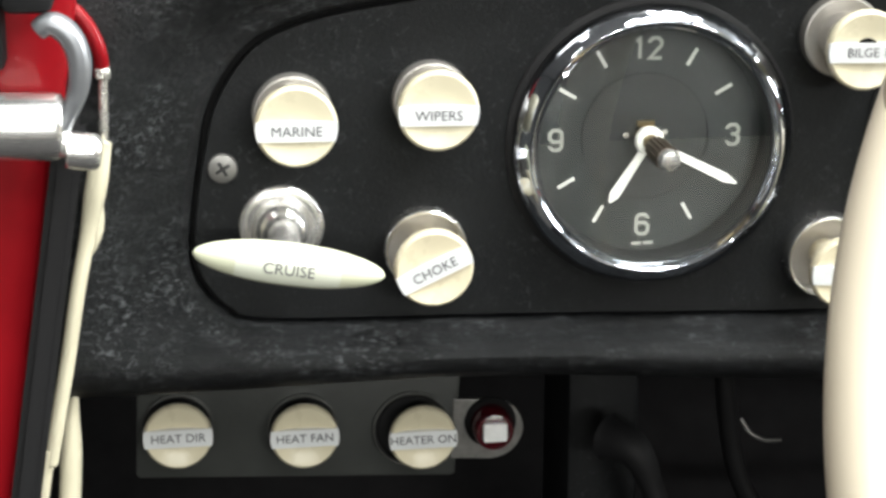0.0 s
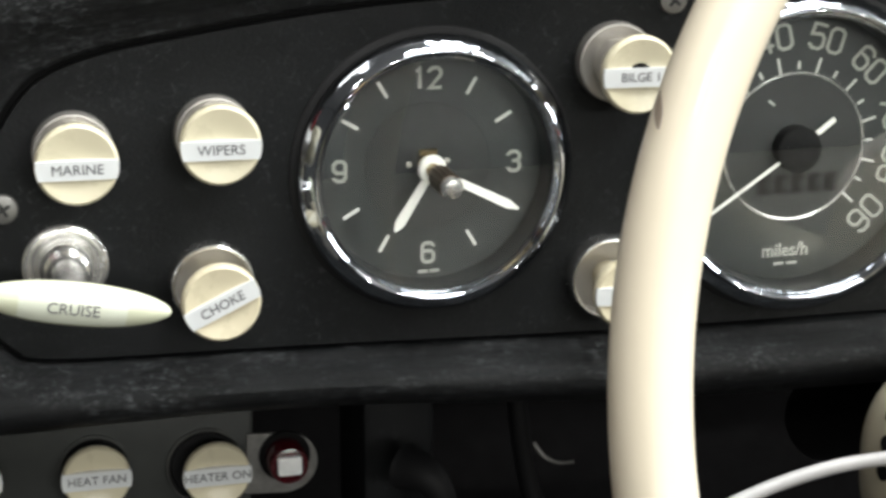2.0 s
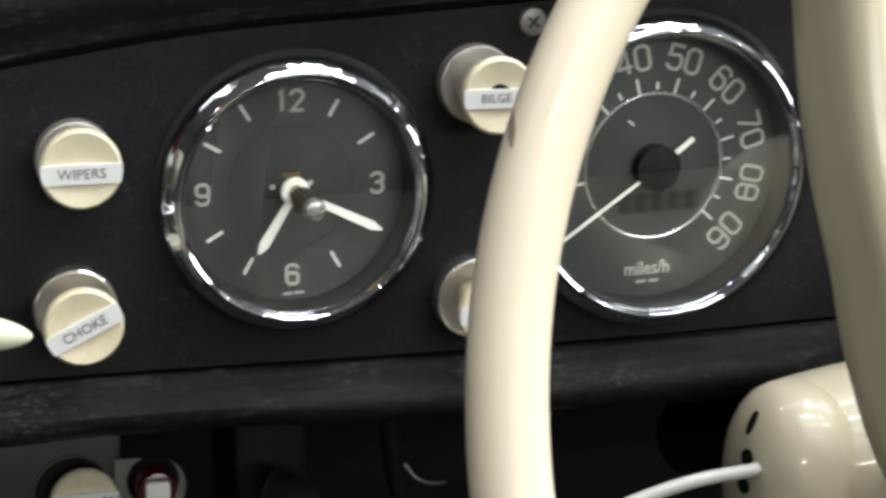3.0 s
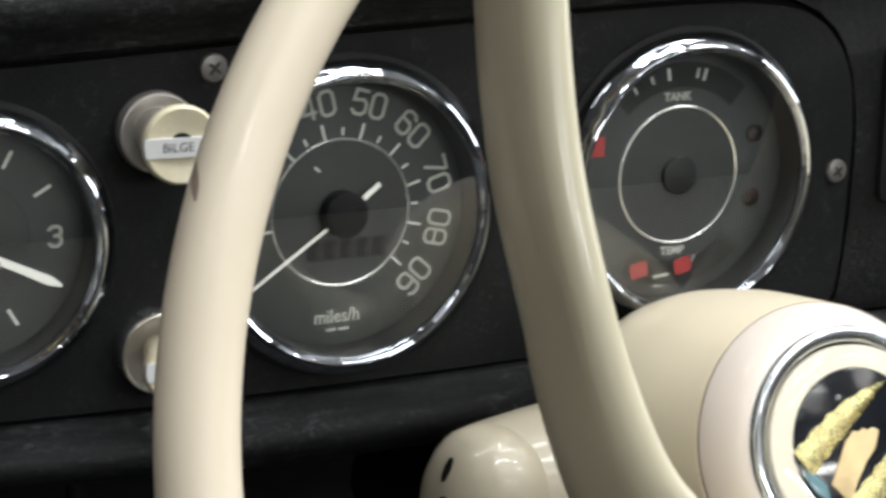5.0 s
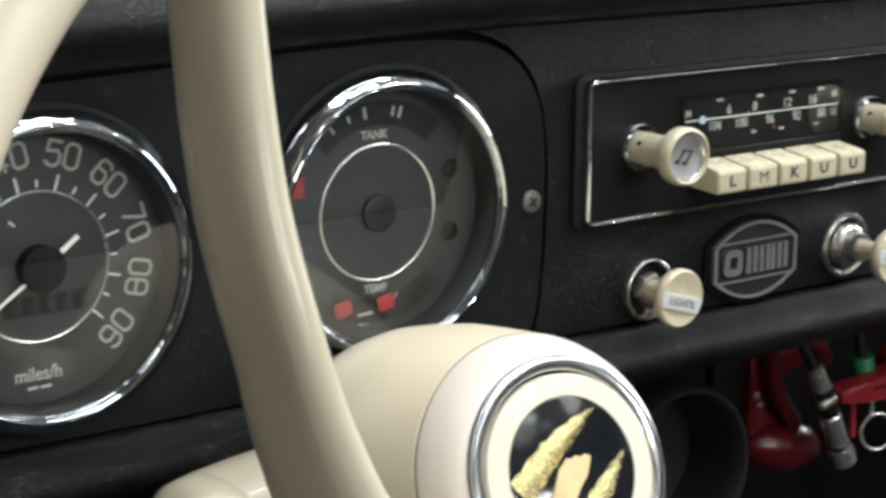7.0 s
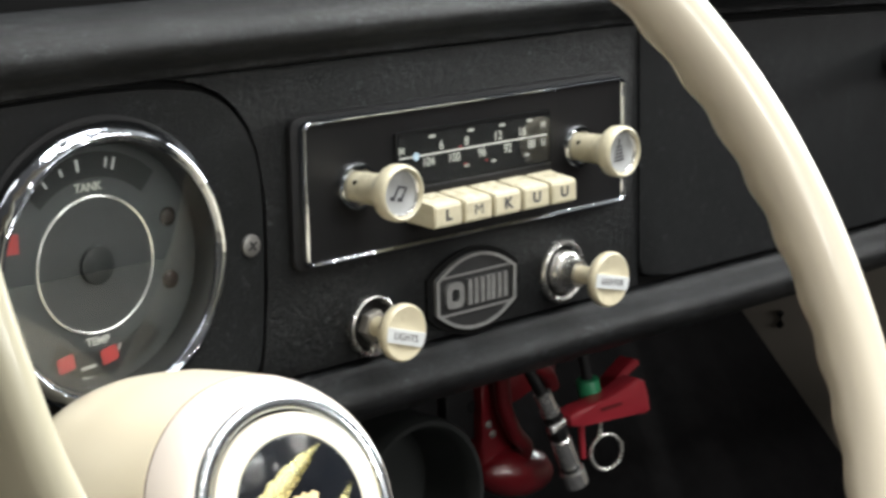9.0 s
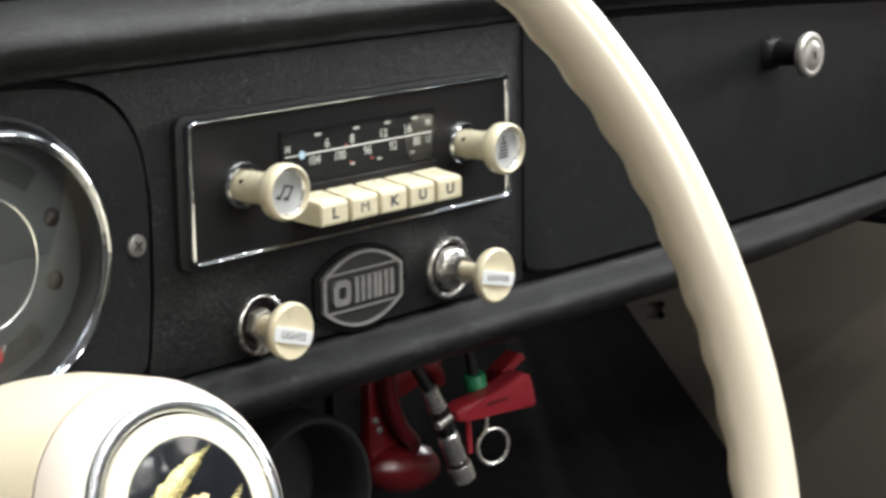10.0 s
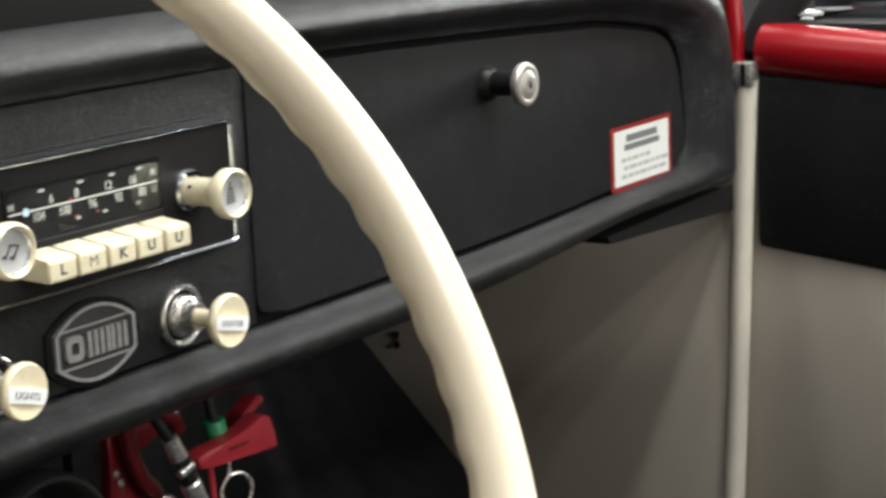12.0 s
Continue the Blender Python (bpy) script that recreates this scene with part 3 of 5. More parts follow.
def block_numeral(text, size, x, z, h, material, parent, turn=0.0, stroke=0.15, pitch=0.88):
    """Square printed figures with cut corners, each stroke a mitred ribbon."""
    bm = bmesh.new()
    t = radians(turn)
    for i, ch in enumerate(text):
        off = (i - (len(text) - 1) / 2) * pitch
        for line in STROKES[ch]:
            pts = [Vector((px + off, pz)) for px, pz in line]
            shut = pts[0] == pts[-1]
            rows = []
            for k, p in enumerate(pts):
                before = pts[k - 1] if k else (pts[-2] if shut else None)
                after = pts[k + 1] if k + 1 < len(pts) else (pts[1] if shut else None)
                d0 = (p - before).normalized() if before is not None else (after - p).normalized()
                d1 = (after - p).normalized() if after is not None else d0
                n = Vector((-(d0 + d1).y, (d0 + d1).x)).normalized()
                n *= stroke / 2 / max(0.5, n.dot(Vector((-d0.y, d0.x))))
                rows.append((p + n, p - n))
            for (a, b), (c, d) in zip(rows, rows[1:]):
                quad = [((v.x * math.cos(t) - v.y * math.sin(t)) * size + x, (v.x * math.sin(t) + v.y * math.cos(t)) * size + z) for v in (a, b, d, c)]
                top = [bm.verts.new((qx, -h - 0.00015, qz)) for qx, qz in quad]
                low = [bm.verts.new((qx, -h + 0.0002, qz)) for qx, qz in quad]
                bm.faces.new(top)
                for k in range(4):
                    bm.faces.new((top[k], top[(k + 1) % 4], low[(k + 1) % 4], low[k]))
    return part("numeral", bm, material, parent, smooth=0)


def clock(x, z):
    g = thing("dashboard_clock", x, 0, z, "round chrome-rimmed dashboard clock with grey dial and white hands", "clock")
    bezel_parts(g, 0.0410, 0.0006, -0.0006)
    dial = part("dial", disc(0.0352, 0.0008), M_DIAL, g)
    dial.location.y = RECESS
    part("dial_ring", flat_ring(0.0188, 0.0191, 0.00115), M_GLOVE, dial)
    part("dial_centre", disc(0.0188, 0.0010), M_DIAL_IN, dial)
    for h in (1, 2, 4, 5, 7, 8, 10, 11):
        cx, cz = polar(0, 0, 0.0269, 30 * h)
        part("hour_mark", bar(cx, cz, 0.0056, 0.0010, 90 - 30 * h, 0.0008, 0.0010), M_INK, dial, smooth=0)
    for t, c in (("12", 0), ("3", 90), ("6", 180), ("9", 270)):
        cx, cz = polar(0, -0.0004, 0.0266, c)
        block_numeral(t, 0.0059, cx, cz, 0.0009, M_INK_DIM, dial, stroke=0.17, pitch=0.80 if t == "12" else 0.88)
    bm = bar(-0.0016, -0.0329, 0.0030, 0.0009, 2, 0.0008, 0.0010)
    bar(0.0020, -0.0328, 0.0030, 0.0009, 2, 0.0008, 0.0010, bm)
    part("maker_mark", bm, M_INK_DIM, dial, smooth=0)

    def hand(name, clock_angle, length, w0, w1, h):
        t = radians(90 - clock_angle)
        c, s = math.cos(t), math.sin(t)
        pts = [(0.002, -w0), (length * 0.86, -w1), (length * 0.985, -0.0003), (length * 0.985, 0.0003), (length * 0.86, w1), (0.002, w0)]
        part(name, prism([(a * c - b * s, a * s + b * c) for a, b in pts], h, h + 0.0003), M_HAND, g, smooth=0)
    hand("hour_hand", 212.5, 0.0218, 0.0011, 0.0016, 0.0022)
    hand("minute_hand", 117.0, 0.0300, 0.0010, 0.0014, 0.0028)
    part("spindle", lathe([(0.0030, -0.0042), (0.0030, 0.0020)], 24), M_BRASS, g)
    part("hand_hub", lathe([(0.0044, 0.0018), (0.0040, 0.0034), (0.0030, 0.0036), (0, 0.0036)], 32), M_HAND, g, "white hub")
    stem = part("setting_stem", lathe([(0.0024, 0.002), (0.0024, 0.0100), (0.0022, 0.0105), (0.0022, 0.0250)], 20), M_BRASS, g, "brass setting stem through the glass")
    part("knurl", prism([((0.0036 if k % 2 else 0.0031) * math.cos(math.pi * k / 16), (0.0036 if k % 2 else 0.0031) * math.sin(math.pi * k / 16)) for k in range(32)], 0.0105, 0.0238), M_STEM, stem, "dark knurled grip", 0)
    part("stem_tip", lathe([(0.0031, 0.0236), (0.0032, 0.0252), (0.0026, 0.0268), (0, 0.0274)], 24), M_DOME, stem, "bright rounded end")
    part("dial_pin", disc(0.0009, 0.0016, cx=-0.0058, cz=0.0006, thick=0.0008, seg=10), M_STEEL, dial)
    part("dial_pin", disc(0.0009, 0.0016, cx=0.0058, cz=0.0012, thick=0.0008, seg=10), M_STEEL, dial)
    part("dial_clip", bar(0.0, 0.0040, 0.0050, 0.0016, 0, 0.0010, 0.0022), M_BRASS, dial, smooth=0)
    return g


def speedometer(x, z):
    g = thing("speedometer", x, 0, z, "round chrome-rimmed speedometer in miles per hour with grey dial", "speedometer")
    bezel_parts(g, 0.0493, 0.0, -0.0005)
    dial = part("dial", disc(0.0430, 0.0008), M_DIAL, g)
    dial.location.y = RECESS
    part("dial_ring", lathe([(0.0228, 0.0008), (0.0229, 0.0016), (0.0233, 0.0019), (0.0237, 0.0016), (0.0238, 0.0008)], 96), M_DOME, dial, "thin bright ring")
    part("dial_centre", disc(0.0230, 0.0011), M_DIAL_IN, dial)
    for i, t in enumerate(("10", "20", "30", "40", "50", "60", "70", "80", "90")):
        a = -100 + 29 * i
        cx, cz = polar(0, 0, 0.0348, a)
        turn = -a if abs(a) < 92 else -a + 180
        block_numeral(t, 0.0075, cx, cz, 0.0009, M_INK_DIM, dial, turn, 0.13, 0.84)
        mx, mz = polar(0, 0, 0.0262, a)
        part("scale_mark", bar(mx, mz, 0.0048, 0.0007, 90 - a, 0.0008, 0.0010), M_INK, dial, smooth=0)
        if i < 8:
            mx, mz = polar(0, 0, 0.0256, a + 14.5)
            part("scale_mark", bar(mx, mz, 0.0024, 0.0007, 90 - a - 14.5, 0.0008, 0.0010), M_INK, dial, smooth=0)
    writing("miles/h", 0.0062, -0.001, -0.0336, 0.0009, M_INK_DIM, dial, 0, stretch=0.9, bold=0.00008)
    bm = bar(-0.0030, -0.0378, 0.0034, 0.0009, 2, 0.0008, 0.0010)
    bar(0.0014, -0.0378, 0.0034, 0.0009, 2, 0.0008, 0.0010, bm)
    part("maker_mark", bm, M_INK_DIM, dial, smooth=0)
    for i in range(5):
        w = part("odometer_window", prism(rounded(-0.0115 + 0.0056 * i, -0.0150, -0.0070 + 0.0056 * i, -0.0088, 0.0005, 2), 0.0010, 0.00125), M_GAP, dial, smooth=0)
        part("odometer_digit", bar(-0.0080 + 0.0056 * i, -0.0119, 0.0008, 0.0030, 0, 0.0012, 0.00135), M_DIAL, w, smooth=0)
    part("needle_hub", lathe([(0.0072, -0.0040), (0.0072, 0.0012), (0.0064, 0.0018), (0, 0.0018)], 40), M_GAP, g, "black needle hub")
    nx, nz = polar(0, 0, 0.0240, 236)
    part("needle", bar(nx, nz, 0.0340, 0.0009, 90 - 236, -0.0004, 0.0002), M_HAND, g, smooth=0)
    nx, nz = polar(0, 0, 0.0112, 53)
    part("needle_tail", bar(nx, nz, 0.0070, 0.0015, 90 - 53, -0.0004, 0.0003), M_HAND, g, smooth=0)
    # white dash drawn as a small reflection over the dial
    part("painted_glint", bar(-0.0080, 0.0142, 0.0024, 0.0007, 140, 0.0010, 0.0013), M_INK, dial, smooth=0)
    return g


def combination_gauge(x, z):
    g = thing("fuel_and_temperature_gauge", x, 0, z, "round chrome-rimmed fuel and temperature gauge with dark red warning lenses", "gauge")
    bezel_parts(g, 0.0494)
    dial = part("dial", disc(0.0431, 0.0008), M_DIAL, g)
    dial.location.y = RECESS
    part("dial_ring", lathe([(0.0230, 0.0008), (0.0231, 0.0016), (0.0235, 0.0019), (0.0240, 0.0016), (0.0241, 0.0008)], 96), M_DOME, dial, "thin bright ring")
    part("dial_centre", disc(0.0233, 0.0012), M_DIAL_IN, dial)
    part("centre_cap", lathe([(0.0066, -0.0038), (0.0066, -0.0022), (0.0058, -0.0018), (0, -0.0017)], 40), M_SCALE, g)

    def window(a0, a1):
        part("scale_window", flat_ring(0.0300, 0.0388, 0.00105, 40, arc=(radians(90 - a1), radians(90 - a0))), M_SCALE, dial, smooth=0)
    window(-44, 42)
    window(138, 214)
    writing("TANK", 0.0040, -0.0015, 0.0268, 0.0010, M_INK_DIM, dial, 0, bold=0.0001)
    writing("TEMP", 0.0040, -0.0008, -0.0266, 0.0010, M_INK_DIM, dial, 0, bold=0.0001)
    for a, l, w in ((-32, 0.0030, 0.0008), (-20, 0.0030, 0.0008), (-9, 0.0046, 0.0012), (10, 0.0038, 0.0010), (15, 0.0046, 0.0012)):
        cx, cz = polar(0, 0, 0.0350, a)
        part("scale_mark", bar(cx, cz, l * 0.9, w * 0.8, 90 - a, 0.0010, 0.00125), M_PRINT_GREY, dial, smooth=0)
    for cx, cz, t in ((-0.0142, -0.0322, 12), (0.0036, -0.0322, 14)):
        part("red_zone", prism([(cx + px * math.cos(radians(t)) - pz * math.sin(radians(t)), cz + px * math.sin(radians(t)) + pz * math.cos(radians(t)))
                                for px, pz in rounded(-0.0034, -0.0027, 0.0034, 0.0027, 0.0008, 3)], 0.0010, 0.00125), M_RED_INK, dial, smooth=0)
    part("scale_mark", bar(-0.0052, -0.0350, 0.0062, 0.0010, 4, 0.0010, 0.00125), M_INK_DIM, dial, smooth=0)
    part("scale_mark", bar(-0.0052, -0.0385, 0.0052, 0.0008, 2, 0.0008, 0.0010), M_INK_DIM, dial, smooth=0)
    part("scale_mark", bar(0.0078, -0.0300, 0.0024, 0.0007, 70, 0.0010, 0.00125), M_INK_DIM, dial, smooth=0)
    cx, cz = polar(0, 0, 0.0345, 290)
    part("red_zone", bar(cx, cz, 0.0066, 0.0052, 90, 0.0008, 0.00125), M_RED_INK, dial, smooth=0)
    for cz in (0.0122, -0.0102):
        part("warning_lens", lathe([(0.0033, 0.0008), (0.0033, 0.0014), (0.0024, 0.0024), (0, 0.0028)], 24, cx=0.0309, cz=cz), M_LAMP_RED, dial, "dark red warning lens")
    return g


clock(0.0, 0.0)
speedometer(0.1173, -0.0013)
combination_gauge(0.2428, 0.0006)


# ---------------------------------------------------------------- pull knobs
def cap_profile(r, h, dish=0.0012, depth=0.006):
    return [(0, h - depth), (r * 0.72, h - depth), (r * 0.95, h - depth * 0.75), (r, h - depth * 0.5), (r, h - 0.0016), (r * 0.975, h - 0.0007), (r * 0.92, h - 0.0001), (r * 0.86, h - 0.0002),
            (r * 0.6, h - dish * 0.7), (r * 0.3, h - dish), (0, h - dish * 1.05)]


def label_strip(k, r, h, text, width, turn=0.0, dz=0.0, size=0.0040, over=0.0, share=1.0):
    """A white tape with black letters across a cap."""
    w = width
    c, s = math.cos(radians(turn)), math.sin(radians(turn))
    R = r * 0.985 + over
    right = [(math.sqrt(R * R - q * q) * share, q) for q in (dz - w / 2 + w * i / 6 for i in range(7))]
    pts = right + [(-a, q) for a, q in reversed(right)]
    lab = part("name_label", prism([(a * c - b * s, a * s + b * c) for a, b in pts], h - 0.0021, h + 0.0002, 0.0001), M_PAPER, k, "white tape label with black capitals", 0)
    writing(text, size, -dz * s, dz * c, h + 0.00025, M_PRINT, lab, turn)


def pull_knob(x, z, front, r, text, base, label, turn=0, dz=0.0, size=0.0040, width=0.0056, mat=None, stem=0.0045, over=0.0, y=0.0, depth=0.0062, share=1.0, dish=0.0012):
    k = thing("pull_knob", x, y, z, label, "knob", "dashboard pull knobs")
    mat = mat or M_IVORY
    base(k)
    part("stem", lathe([(stem, 0), (stem, front - depth * 0.6)], 24), M_IVORY_OLD, k)
    part("cap", lathe(cap_profile(r, front, dish, depth), 48), mat, k)
    if text:
        label_strip(k, r, front, text, width, turn, dz, size, over, share)
    return k


def satin_sleeve(r, h):
    def make(k):
        part("sleeve", lathe([(r, 0), (r, 0.0034), (r * 0.975, 0.0044), (r * 0.93, 0.0046), (r * 0.88, 0.0040), (r * 0.62, 0.0034), (r * 0.58, h), (0, h)], 48), M_SATIN, k, "satin metal cup")
    return make


def chrome_cup(r, h=0.006, inside=None):
    def make(k):
        part("escutcheon", lathe([(r, 0), (r * 1.01, h * 0.7), (r, h * 0.93), (r * 0.965, h), (r * 0.92, h * 0.96), (r * 0.89, h * 0.8), (r * 0.875, h * 0.4), (r * 0.87, h * 0.1)], 48), M_FLANGE, k, "chrome ring")
        part("cup_floor", lathe([(r * 0.88, h * 0.15), (r * 0.5, h * 0.10), (0, h * 0.10)], 40), inside or M_SATIN, k)
    return make


pull_knob(-0.1036, 0.0115, 0.0195, 0.0115, "MARINE", satin_sleeve(0.0114, 0.0135), "ivory push-pull knob marked marine, on a satin sleeve", dz=-0.0012, width=0.0056, turn=-1)
pull_knob(-0.0640, 0.0143, 0.0178, 0.0115, "WIPERS", satin_sleeve(0.0112, 0.0120), "ivory push-pull knob marked wipers, on a satin sleeve", dz=-0.0012, turn=-1)
pull_knob(-0.0660, -0.0297, 0.0232, 0.0113, "CHOKE", chrome_cup(0.0120, 0.0055), "ivory pull knob marked choke in a chrome ring", turn=25, dz=-0.0004, mat=M_IVORY_OLD)
kb = pull_knob(0.0561, 0.0294, 0.0246, 0.0115, "BILGE 1", satin_sleeve(0.0120, 0.0090), "ivory pull knob marked bilge 1 on a satin sleeve", turn=-1, dz=-0.0005, size=0.0037)
part("keyhole", lathe([(0.0034, 0.0215), (0.0034, 0.0243), (0, 0.0243)], 20, cz=0.0002), M_GAP, kb)
pull_knob(0.0553, -0.0368, 0.0225, 0.0108, "BI", chrome_cup(0.0127, 0.0065), "ivory pull knob in a chrome cup behind the wheel", turn=-2, dz=-0.0004, mat=M_IVORY_OLD)


def t_handle(x, z):
    k = thing("cruise_handle", x, 0, z, "pale ivory pull handle marked cruise on a chrome flange", "handle")
    fl = part("flange", lathe([(0.0124, 0), (0.0125, 0.0010), (0.0120, 0.0019), (0.0112, 0.0023), (0.0094, 0.0022), (0.0087, 0.0018), (0.0084, 0.0006), (0.0078, 0.0006), (0.0077, 0.0044), (0.0072, 0.0060), (0.0060, 0.0072), (0.0050, 0.0080), (0.0045, 0.0096), (0.0043, 0.0320), (0, 0.0320)], 48), M_DOME, k, "chrome stepped flange and neck")
    n, L = 36, 0.0262

    def grip_point(f, q, lift=0.0):
        a = (0.0060 * max(0.0, 1 - abs(f) ** 2.4) ** 0.5 + 0.00004) * (0.86 + 0.14 * (1 - f * f)) + lift
        d = 0.0047 * max(0.0, 1 - abs(f) ** 2.8) ** 0.5 + 0.00004 + lift
        return L * f, -0.0365 + d * math.sin(q), a * math.cos(q)

    def skin(fs, qs, lift, loop):
        bm = bmesh.new()
        rings = [[bm.verts.new(grip_point(f, q, lift)) for q in qs] for f in fs]
        m = len(qs)
        for p, q in zip(rings, rings[1:]):
            for k in range(m if loop else m - 1):
                bm.faces.new((p[k], p[(k + 1) % m], q[(k + 1) % m], q[k]))
        bm.transform(pose(0, 0, 0, 0, 9.8, 0))
        return bm
    gr = part("grip", skin([-math.cos(math.pi * i / n) for i in range(n + 1)], [2 * math.pi * k / 24 for k in range(24)], 0.0, True), M_HANDLE, k, "pale ivory tapered grip", 80)
    lab = part("name_label", skin([-0.57 + 1.1 * i / 16 for i in range(17)], [radians(-90 + q) for q in range(-52, 53, 8)], 0.00012, False), M_TAPE, gr, "clear white tape label with black capitals", 80)
    writing("CRUISE", 0.0044, -0.0005, -0.0004, 0.04135, M_PRINT, lab, -9.8)
    return k


t_handle(-0.1074, -0.0220)
kl = pull_knob(0.3652, -0.0430, 0.0204, 0.0113, "LIGHTS", chrome_cup(0.0119, 0.0032, M_BLACK), "ivory pull knob marked lights on a chrome ring", turn=-17, dz=-0.0016, size=0.0040, width=0.0058, mat=M_IVORY_OLD, stem=0.0042, share=0.92)
part("nut", prism([(0.0066 * math.cos(radians(60 * a + 12)), 0.0066 * math.sin(radians(60 * a + 12))) for a in range(6)], 0.0002, 0.0042, 0.0005), M_SATIN, kl, "satin hexagon nut", 0)
part("tab", box(-0.0022, -0.0040, -0.0105, 0.0014, -0.0002, -0.0068, 0.0005), M_DOME, kl, "bright stop tab")


def lighter_base(k):
    part("escutcheon", lathe([(0.0137, 0), (0.0137, 0.0012), (0.0131, 0.0022), (0.0122, 0.0025), (0.0112, 0.0020), (0.0108, 0.0008)], 48), M_FLANGE, k, "chrome outer ring")
    part("groove", lathe([(0.0106, 0.0009), (0.0090, 0.0009), (0, 0.0009)], 40), M_BLACK, k)
    part("boss", lathe([(0.0092, 0.0005), (0.0092, 0.0034), (0.0086, 0.0048), (0.0072, 0.0056), (0.0060, 0.0060), (0.0056, 0.0110), (0, 0.0110)], 40), M_FLANGE, k, "chrome boss")


pull_knob(0.4762, -0.0400, 0.0288, 0.0117, "LIGHTER", lighter_base, "ivory cigarette lighter knob on a stepped chrome ring", turn=-13, dz=-0.0010, size=0.0036, width=0.0058,
          mat=M_IVORY_OLD, stem=0.0038, share=0.92)


# ---------------------------------------------------------------- radio
def radio():
    x0, x1, z0, z1 = 0.3294, 0.5128, -0.0146, 0.0404
    r = thing("car_radio", 0, 0, 0, "push-button car radio with chrome-edged black faceplate", "radio")
    part("surround", prism(rounded(x0 - 0.0035, z0 - 0.0015, x1 + 0.0008, z1 + 0.0015, 0.005), -0.002, 0.0026, 0.0006), M_RUBBER, r)
    part("faceplate", prism(rounded(x0 + 0.0008, z0 + 0.0008, x1 - 0.0008, z1 - 0.0008, 0.0034), 0.0, 0.0046), M_BLACK, r, "black faceplate", 30)
    bm = bmesh.new()
    edge = [[bm.verts.new((px, -h, pz)) for px, pz in rounded(x0 + d, z0 + d, x1 - d, z1 - d, 0.0040 - d)]
            for d, h in ((0, 0.001), (0, 0.0044), (0.0004, 0.0056), (0.0010, 0.0061), (0.0017, 0.0057), (0.0022, 0.0044))]
    for p, q in zip(edge, edge[1:]):
        for k in range(len(p)):
            bm.faces.new((p[k], p[(k + 1) % len(p)], q[(k + 1) % len(p)], q[k]))
    part("chrome_edge", bm, M_BEZEL, r, "thin rounded chrome edge", 60)
    # tuning scale, set into a bevelled window
    wx0, wx1, wz0, wz1 = 0.3768, 0.4630, 0.0100, 0.0297
    part("window_frame", ring_prism(rounded(wx0 - 0.0012, wz0 - 0.0012, wx1 + 0.0012, wz1 + 0.0012, 0.0008, 2), rounded(wx0, wz0, wx1, wz1, 0.0004, 2), 0.004, 0.0054), M_GAP, r, smooth=0)
    sc = part("tuning_scale", prism(rounded(wx0, wz0, wx1, wz1, 0.0004, 2), 0.004, 0.0049), M_GAP, r, "black tuning scale with white figures", 0)
    mid = (wz0 + wz1) / 2 + 0.0008
    part("scale_line", bar((wx0 + wx1) / 2, mid, wx1 - wx0 - 0.002, 0.0005, 0, 0.0049, 0.0051), M_INK, sc, smooth=0)
    W_ = wx1 - wx0
    for fx, t in ((0.30, "6"), (0.475, "8"), (0.70, "12"), (0.88, "16")):
        writing(t, 0.0050, wx0 + W_ * fx * 0.93, mid + 0.0027, 0.0049, M_INK_DIM, sc, bold=0.0001, name="figure")
    for fx, t in ((0.20, "104"), (0.37, "100"), (0.56, "96"), (0.74, "92"), (0.91, "88")):
        writing(t, 0.0050, wx0 + W_ * fx * 0.97, mid - 0.0030, 0.0049, M_INK_DIM, sc, bold=0.0001, name="figure", stretch=0.9)
    writing("M", 0.0040, wx0 + 0.0025, mid + 0.0027, 0.0049, M_INK_DIM, sc, bold=0.0001, name="figure")
    writing("M", 0.0040, wx1 - 0.0030, mid + 0.0040, 0.0049, M_INK_DIM, sc, bold=0.0001, name="figure")
    writing("U", 0.0040, wx1 - 0.0030, mid - 0.0030, 0.0049, M_INK_DIM, sc, bold=0.0001, name="figure")
    for i, (fx, w) in enumerate(((0.22, 0.004), (0.47, 0.004), (0.68, 0.004), (0.87, 0.004))):
        part("scale_bar", bar(wx0 + W_ * fx, mid + 0.0069, w * 0.8, 0.0011, 0, 0.0049, 0.0051), M_INK_DIM, sc, smooth=0)
    for i, (fx, w) in enumerate(((0.44, 0.003), (0.62, 0.003), (0.85, 0.003))):
        part("scale_bar", bar(wx0 + W_ * fx, mid - 0.0070, w * 0.8, 0.0010, 0, 0.0049, 0.0051), M_INK_DIM, sc, smooth=0)
    for fx, dz in ((0.40, 0.0010), (0.57, -0.0062), (0.43, -0.0062)):
        part("red_mark", bar(wx0 + W_ * fx, mid + dz, 0.0012, 0.0008, 0, 0.0049, 0.00515), M_RED_INK, sc, smooth=0)
    part("pointer_dot", disc(0.0016, 0.0053, cx=wx0 + W_ * 0.115, cz=mid, seg=16), principled("pale_blue_plastic", (0.30, 0.40, 0.50), 0.3), sc, "pale blue-white pointer dot")
    part("window_ledge", prism([(wx0 - 0.0012, wz0 - 0.0050), (wx1 + 0.0012, wz0 - 0.0050), (wx1 + 0.0012, wz0 - 0.0013), (wx0 - 0.0012, wz0 - 0.0013)], 0.004, 0.0060, 0.0006), M_BLACK, r, "black ledge under the scale")
    gl = part("window_glass", box(wx0, -0.0062, wz0, wx1, -0.0056, wz1), M_GLASS, r, smooth=0)
    gl.visible_shadow = False
